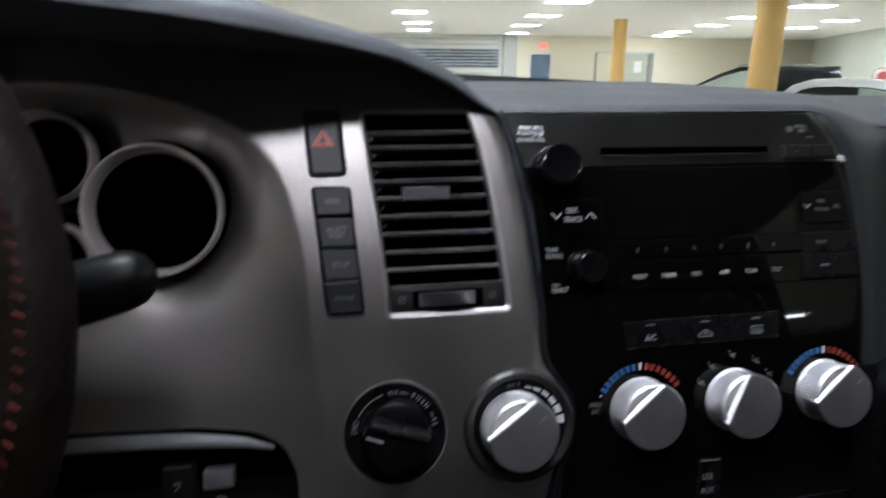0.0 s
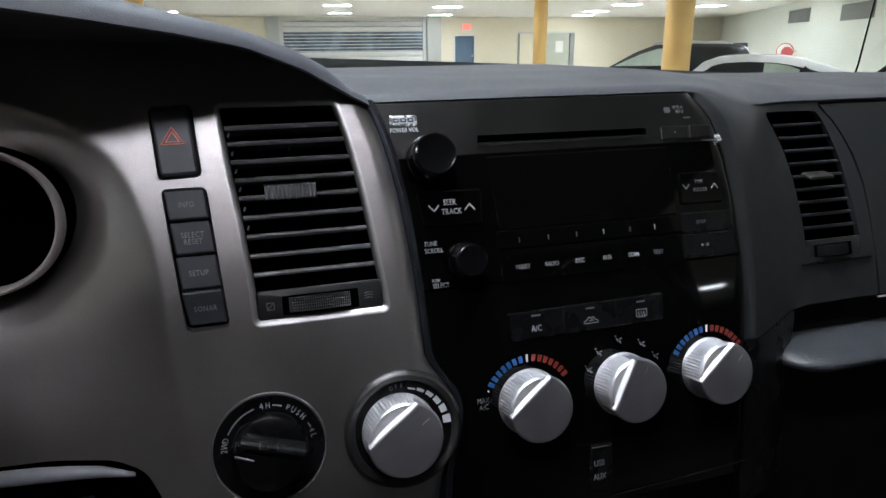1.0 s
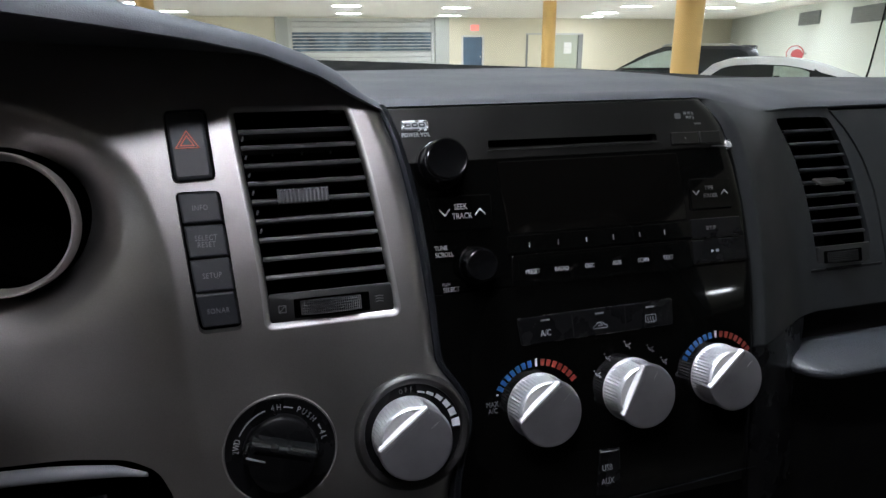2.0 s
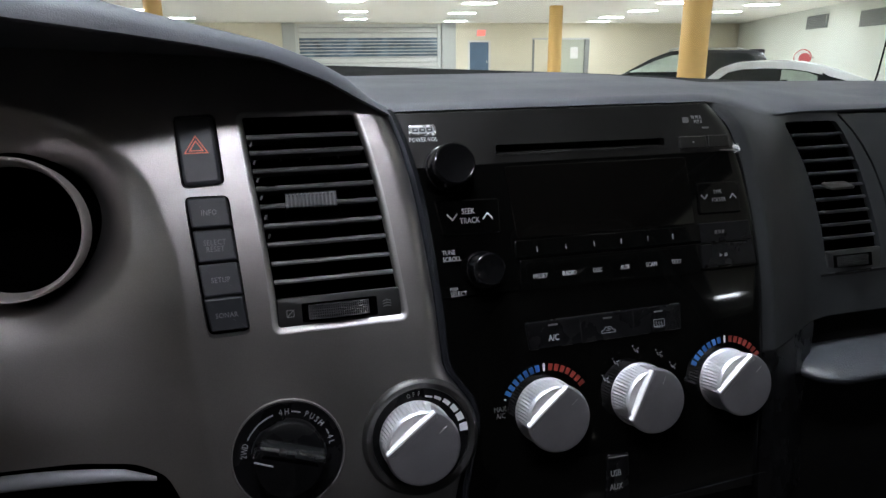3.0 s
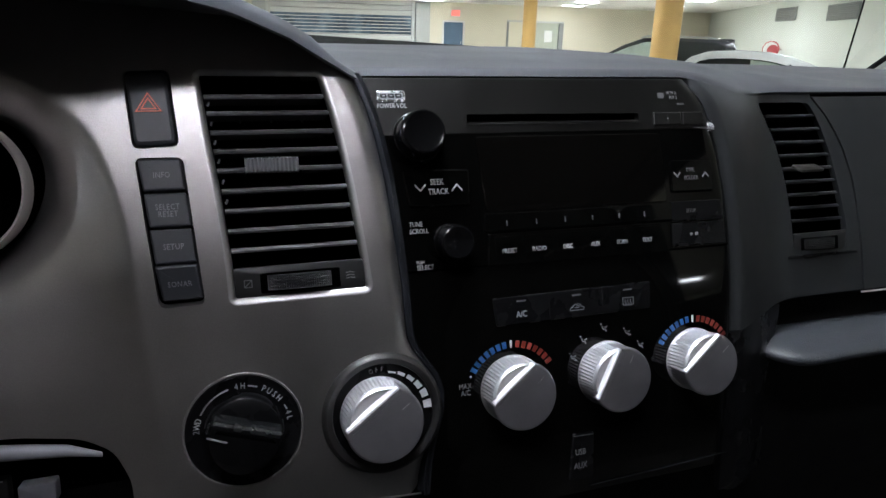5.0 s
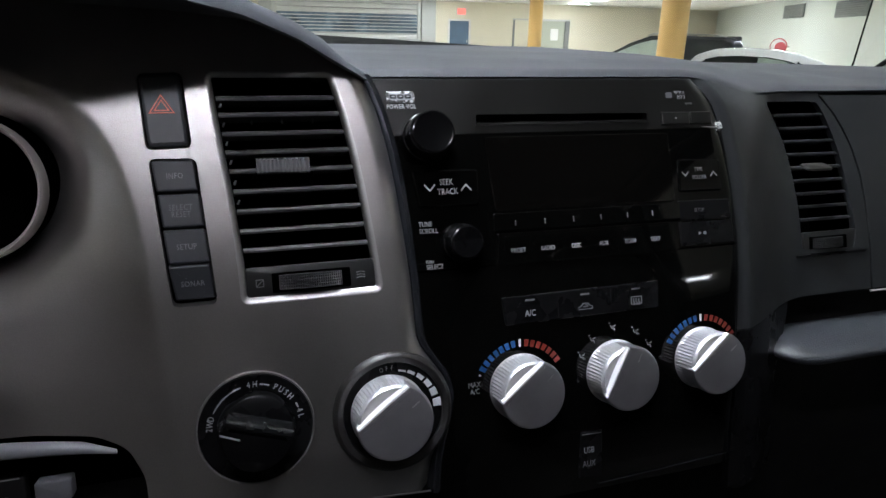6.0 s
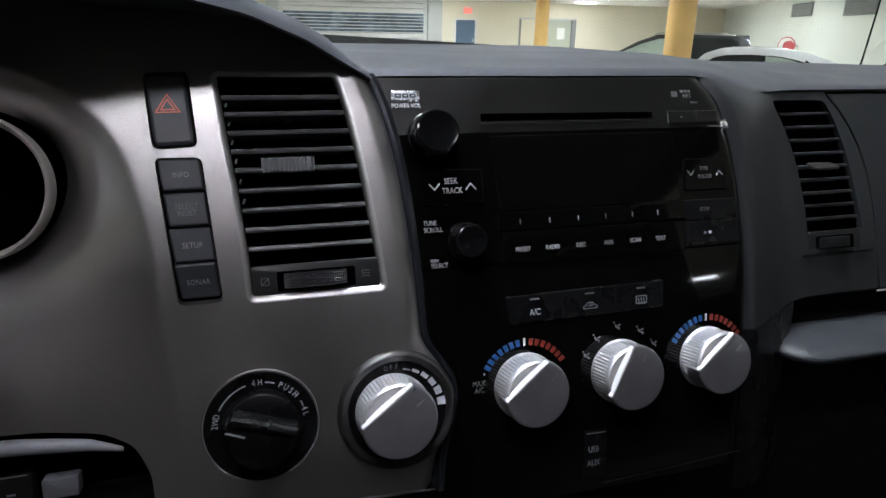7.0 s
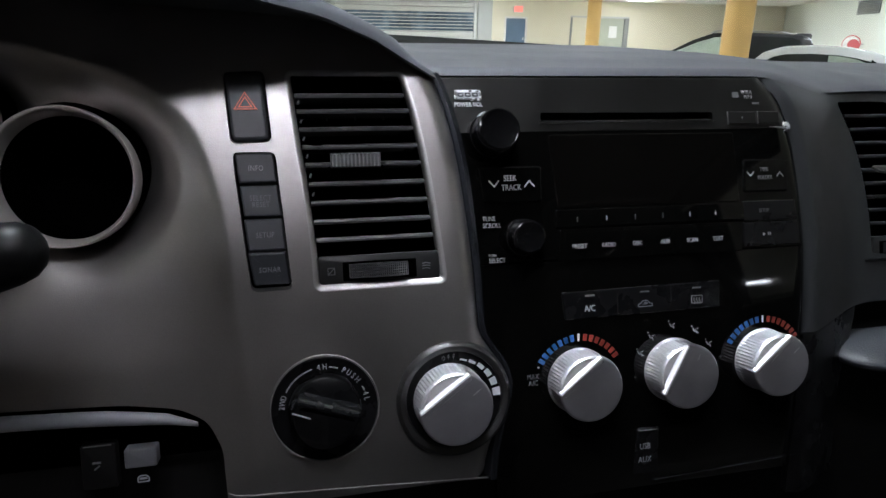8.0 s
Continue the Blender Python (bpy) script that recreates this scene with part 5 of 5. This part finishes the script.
# shade is put into this dark grey, to blacken the shutter's slat gaps
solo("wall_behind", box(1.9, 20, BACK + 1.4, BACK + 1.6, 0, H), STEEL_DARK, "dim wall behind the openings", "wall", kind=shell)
d = Vector((0.4796, 0.8775, 0))
n = Vector((d.y, -d.x, 0))
p0 = Vector((23.0, 24.6, 0)) - d * 24
p1 = Vector((23.0, 24.6, 0)) + d * 14.4
solo("wall_east", loft([[tuple(p + Vector((0, 0, z))) for p in (p0, p1, p1 + n * 0.25, p0 + n * 0.25)] for z in (0, H)]), WALL_PALE, "pale green-white side wall", "wall", kind=shell)
solo("wall_corner", box(p0.x, p0.x + 0.25, -18, p0.y, 0, H), WALL_PALE, "pale side wall beside the truck", "wall", kind=shell)
solo("wall_west", box(-25.2, -25, -18, 37, 0, H), WALL_PALE, "pale side wall", "wall", kind=shell)
solo("wall_south", box(-25, 36, -18.2, -18, 0, H), WALL_PALE, "pale rear wall", "wall", kind=shell)


def at_east(az, el, off=0.02):
    """Place on the east wall seen under an azimuth and elevation (degrees) from the driver's seat."""
    e = Vector((-0.206, 0.005, 1.575))
    w = Vector((math.sin(radians(az)), math.cos(radians(az)), math.tan(radians(el))))
    k = (Vector((23.0, 24.6, 0)) - n * off - Vector((e.x, e.y, 0))).dot(n) / Vector((w.x, w.y, 0)).dot(n)
    return e + w * k


EAST = Matrix(((-d.x, 0, -n.x, 0), (-d.y, 0, -n.y, 0), (0, 1, 0, 0), (0, 0, 0, 1)))


def column(x, y, r):
    e = thing("column", Matrix.Translation((x, y, 0)), "round ochre-painted showroom column", "column", "showroom columns")
    part("shaft", turned([(r, 0.0), (r, 1.6), (r, H)], 40), COLUMN, e)
    part("base_ring", turned([(r + 0.03, 0), (r + 0.03, 0.12), (r + 0.002, 0.14)], 40), STEEL_DARK, e, "dark base ring")


def seat_at(az, dist):
    return -0.206 + dist * math.sin(radians(az)), 0.005 + dist * math.cos(radians(az))


column(*seat_at(35.89, 13.3), 0.25)
column(*seat_at(24.94, 25.6), 0.25)
column(*seat_at(-7.3, 21.3), 0.25)

# roller shutter with a glazed band
shut = thing("roller_shutter", Matrix.Translation((5.95, BACK + 0.1, 0)), "grey steel roller shutter with window band", "shutter")
z = 0.02
while z < 3.1:
    if 1.12 < z < 2.30:
        part("bar", box(2.12, 9.78, BACK + 0.07, BACK + 0.11, z + 0.005, z + 0.045), STEEL, shut, "", W, 0)
        part("window_strip", box(2.12, 9.78, BACK + 0.12, BACK + 0.13, z + 0.045, z + 0.200), NIGHT_PANE, shut, "dark glazed strip", W, 0)
        z += 0.172
    else:
        part("slat", loft([[(x, BACK + q, z + p) for p, q in ((0.0, 0.10), (0.010, 0.062), (0.05, 0.050), (0.21, 0.050), (0.245, 0.062), (0.255, 0.10))] for x in (2.12, 9.78)]), SHUTTER, shut, "", W, 20)
        z += 0.275
for x in (2.0, 9.85):
    part("guide", box(x - 0.08, x + 0.08, BACK - 0.02, BACK + 0.2, 0, H - 0.05), STEEL, shut, "steel guide rail", W)
solo("pier", box(9.95, 10.75, BACK - 0.25, BACK - 0.002, 0, H - 0.002), PIER, "grey pier beside the shutter", "pier", kind=shell)
solo("pier", box(1.25, 1.9, BACK - 0.25, BACK - 0.002, 0, H - 0.002), PIER, "grey pier beside the shutter", "pier", kind=shell)

door = thing("door_1", Matrix.Translation((12.24, BACK, 0)), "blue-grey door in a pale frame", "door", kind=shell)
part("leaf", box(11.66, 12.82, BACK + 0.06, BACK + 0.11, 0.01, 2.16, 0.005), BLUE_DOOR, door, "blue-grey leaf", W)
for x in (11.60, 12.86):
    part("jamb", box(x - 0.05, x + 0.05, BACK - 0.03, BACK + 0.2, 0, 2.2), SIGN_WHITE, door, "white jamb", W)
part("head", box(11.55, 12.91, BACK - 0.03, BACK + 0.2, 2.17, 2.26), SIGN_WHITE, door, "white door head", W)
part("handle", box(12.68, 12.74, BACK + 0.02, BACK + 0.06, 1.0, 1.15, 0.01), STEEL, door, "steel handle", W)
sign = thing("exit_sign", Matrix.Translation((12.31, BACK, 2.5)), "lit red exit sign over the door", "sign")
part("case", box(12.03, 12.60, BACK - 0.08, BACK - 0.001, 2.47, 2.86, 0.01), SIGN_WHITE, sign, "white case", W)
part("face", box(12.06, 12.57, BACK - 0.09, BACK - 0.081, 2.50, 2.83), EXIT_RED, sign, "lit red face", W)

entry = thing("door_2", Matrix.Translation((17.34, BACK, 0)), "wide doorway with a white door standing in a dark frame", "door", kind=shell)
for x, w in ((15.58, 0.06), (19.06, 0.14)):
    part("jamb", box(x - w, x + w, BACK - 0.04, BACK + 0.2, 0, 2.3), STEEL_DARK, entry, "dark jamb", W)
part("head", box(15.5, 19.2, BACK - 0.04, BACK + 0.2, 2.28, 2.38), STEEL, entry, "grey door head", W)
part("side_panel", box(15.66, 17.2, BACK + 0.06, BACK + 0.10, 0, 2.28), WALL, entry, "cream side panel", W)
leaf = part("leaf", box(17.22, 18.9, BACK + 0.05, BACK + 0.10, 0, 2.28), LEAF, entry, "white leaf", W)
part("notice", box(18.0, 18.5, BACK + 0.040, BACK + 0.046, 1.2, 1.85), SIGN_WHITE, leaf, "paper notice", W)

# wall fittings on the east wall
for az in (44.25, 47.9):
    p = at_east(az, 1.93 if az < 46 else 2.15, 0.03)
    v = thing("wall_grille", Matrix.Translation(p) @ EAST, "grey louvred grille high on the wall", "grille", "wall grilles")
    part("frame", slab(rect(2.7, 0.52), -0.02, 0.03, 0.01), GRILLE, v, "grey frame")
    for i in range(7):
        part("louvre", loft([[(x, -0.20 + 0.065 * i + a, b) for a, b in ((0, 0.03), (0.012, 0.055), (0.05, 0.032), (0.04, 0.03))] for x in (-1.27, 1.27)]), GRILLE, v)
p = at_east(43.64, -0.57, 0.42)
s = thing("round_sign", Matrix.Translation(p) @ pose(0, 0, 0, 90, 0, -43.6), "round red and white wall sign", "sign")
part("bracket", box(0.28, 0.42, -0.03, 0.03, -0.028, 0.015), STEEL, s, "grey wall bracket")
part("plate", slab(disc(0, 0, 0.33), -0.03, 0.02, 0.008), SIGN_RED, s, "red disc")
part("crescent", slab(disc(-0.01, 0.0, 0.29), 0.02, 0.03, 0.001), SIGN_WHITE, s, "white disc")
part("blob", slab(disc(0.07, -0.03, 0.21), 0.03, 0.04, 0.001), SIGN_RED, s, "red disc")
# ceiling lights
LIGHTS = [(2.7, 21.9), (3.7, 27.3), (4.6, 32.9), (6.3, 17.3), (7.3, 22.3), (8.4, 27.8), (10.1, 34.5), (13.2, 16.8), (14.2, 21.2), (15.6, 25.5), (17.0, 30.5), (18.5, 34.6), (18.2, 21.6), (20.0, 25.8), (22.2, 30.7),
          # (9.6, 6.8) is out of view, added to whiten the saloon's roof
          (-4.8, 21.5), (-4.0, 27.0), (-3.2, 32.5), (1.6, 16.5), (5.4, 12.0), (12.0, 12.0), (-6.0, 14.0), (9.6, 6.8)]
# unseen lights, added to light the room around the truck
BEHIND = [(-4.5, -6.5), (-9.5, -1.4), (-9.5, 6.0), (-2.9, 9.0), (6.5, 3.0), (2.0, -9.3), (-2.9, -12.0)]
first = None
for x, y in LIGHTS + BEHIND:
    if first is None:
        first = thing("ceiling_light", Matrix.Translation((x, y, H)), "flat white ceiling light panel", "ceiling light", "showroom ceiling lights")
        part("frame", slab(rect(1.12, 0.67), -0.008, -0.001, 0.003), SIGN_WHITE, first, "white frame")
        part("diffuser", slab(rounded(rect(1.05, 0.60), 0.03), -0.014, -0.004, 0.004), DIFFUSER, first, "glowing diffuser", None, 0)
    else:
        copy_thing(first, Matrix.Translation((x, y, H)))


# unseen light, added to brighten the knobs and slats from above
spot = thing("ceiling_light", Matrix.Translation((-0.40, 0.62, H)), "small square ceiling light added out of view", "ceiling light", "showroom ceiling lights")
part("frame", slab(rect(0.62, 0.62), -0.03, -0.001, 0.004), SIGN_WHITE, spot, "white frame")
part("diffuser", slab(rounded(rect(0.54, 0.54), 0.04), -0.031, -0.06, -0.01), DIFFUSER, spot, "glowing diffuser", None, 0)
# unseen copies, placed and sized to give the stack its glints
for x, y, size, turn in ((5.6, -0.2, 0.30, 0), (8.2, -9.9, 0.75, 35)):
    copy_thing(spot, pose(x, y, H, 0, 0, turn) @ Matrix.Scale(size, 4))



# ---------------------------------------------------------------- parked cars
def parked_car(m, label, paint, panes, side_line, roof_line, width, wheels, tall=0.78, span=0.86, shift=0.0, group="parked cars"):
    """side_line: body outline (x along the car, z); roof_line: greenhouse outline."""
    e = thing("parked_car", m, label, "car", group)
    def loaf(line, half, top_half, z0, z1):
        rings = []
        for s in (-1, -0.96, 0.96, 1):
            ring = []
            for x, z in line:
                t = min(1, max(0, (z - z0) / (z1 - z0)))
                y = s * (half + (top_half - half) * t)
                kk = 1 if abs(s) < 1 else 0.97
                ring.append((x * (1 if abs(s) < 1 else 0.992), y, z0 + (z - z0) * kk))
            rings.append(ring)
        return loft(rings)
    part("body", loaf(side_line, width / 2, width / 2 * 0.96, 0.2, 0.95), paint, e, "painted body")
    part("cabin", loaf(roof_line, width / 2 * 0.94, width / 2 * 0.72, 0.85, max(z for x, z in roof_line)), paint, e, "painted roof and pillars")
    top = max(z for x, z in roof_line)
    base = min(z for x, z in roof_line)
    # side windows
    def inner(f):
        xs = [x for x, z in roof_line]
        cx, cz = (min(xs) + max(xs)) / 2, (top + base) / 2
        return [(cx + shift + (x - cx) * f, cz + (z - cz) * tall - 0.005) for x, z in roof_line]
    line = inner(span)
    for s in (-1, 1):
        def y_at(z):
            t = min(1, max(0, (z - 0.85) / (top - 0.85)))
            return s * ((width / 2 * 0.94) * (1 - t) + width / 2 * 0.72 * t + 0.006)
        ring = [(x, y_at(z), z) for x, z in line]
        part("window_trim", loft([ring, [(x, y - s * 0.02, z) for x, y, z in ring]]), DARK_GLASS, e, "black window trim", None, 0)
        xs = [x for x, z in line]
        cz = sum(z for x, z in line) / len(line)
        for f0, f1, glass in panes:
            lo, hi = min(xs) + (max(xs) - min(xs)) * f0, min(xs) + (max(xs) - min(xs)) * f1
            cx = (lo + hi) / 2
            sub = [(min(max(x, lo), hi), z) for x, z in line]
            sub = [(cx + (x - cx) * 0.94, y_at(cz + (z - cz) * 0.84) + s * 0.003, cz + (z - cz) * 0.84) for x, z in sub]
            part("side_window", loft([sub, [(x, y - s * 0.012, z) for x, y, z in sub]]), glass, e, "side glass", None, 0)
        mid = sum(xs) / len(xs)
        part("door_pillar", loft([[(mid - 0.05, y_at(base) + s * 0.004, base + 0.05), (mid + 0.05, y_at(base) + s * 0.004, base + 0.05), (mid + 0.03, y_at(top) + s * 0.004, top - 0.06), (mid - 0.03, y_at(top) + s * 0.004, top - 0.06)],
                                  [(mid - 0.05, y_at(base) - s * 0.03, base + 0.05), (mid + 0.05, y_at(base) - s * 0.03, base + 0.05), (mid + 0.03, y_at(top) - s * 0.03, top - 0.06), (mid - 0.03, y_at(top) - s * 0.03, top - 0.06)]]), DARK_GLASS, e, "dark door pillar", None, 0)
    for x in wheels:
        for s in (-1, 1):
            w = part("wheel", turned([(0.33, -0.11), (0.34, -0.08), (0.34, 0.08), (0.33, 0.11), (0.24, 0.115)], 32), TYRE, e, "black tyre", WORLD[e] @ pose(x, s * (width / 2 - 0.10), 0.34, 90, 0, 0))
            part("rim", turned([(0.22, -0.12), (0.23, 0.0), (0.22, 0.12), (0.06, 0.10)], 24), STEEL, w, "alloy rim", WORLD[e] @ pose(x, s * (width / 2 - 0.10), 0.34, 90, 0, 0))
    return e


sx, sy = seat_at(42.35, 12.0)
sedan = parked_car(Matrix.Translation((sx, sy, 0)) @ pose(0, 0, 0, 0, 0, -42.5), "white saloon car parked in the showroom", WHITE_PAINT, ((0.0, 0.45, DARK_GLASS), (0.47, 0.70, CAR_GLASS), (0.71, 1.0, DARK_GLASS)),
    [(-2.25, 0.30), (2.3, 0.30), (2.32, 0.70), (2.2, 0.92), (1.35, 0.98), (-0.95, 0.97), (-2.1, 0.80), (-2.28, 0.6)],
    [(-1.30, 0.90), (1.65, 0.92), (1.16, 1.145), (0.91, 1.24), (0.58, 1.345), (0.28, 1.40), (-0.20, 1.42), (-0.64, 1.39), (-0.86, 1.315)], 1.78, (-1.4, 1.35), 0.60, 0.76, -0.12)
vx, vy = seat_at(36.1, 17.5)
suv = parked_car(Matrix.Translation((vx, vy, 0)) @ pose(0, 0, 0, 0, 0, -36.5), "black sport utility vehicle with roof rails", BLACK_PAINT, ((0.0, 0.47, CAR_GLASS), (0.50, 1.0, DARK_GLASS)),
    [(-2.5, 0.35), (1.75, 0.35), (1.8, 0.8), (1.74, 1.02), (-1.3, 1.05), (-2.35, 0.92), (-2.52, 0.7)],
    [(-1.75, 0.98), (1.70, 1.0), (1.45, 1.50), (1.25, 1.575), (0.1, 1.60), (-0.55, 1.575), (-1.0, 1.40)], 1.88, (-1.7, 1.1))
for s in (-1, 1):
    part("roof_rail", tube([(-0.6, s * 0.60, 1.575), (-0.5, s * 0.61, 1.625), (0.9, s * 0.61, 1.625), (1.1, s * 0.60, 1.58)], [0.018] * 4, 8), STEEL, suv, "grey roof rail")
part("spoiler", slab(rounded(rect(0.34, 1.2, 1.30, 0), 0.05), 1.50, 1.60, 0.03), BLACK_PAINT, suv, "black rear spoiler")
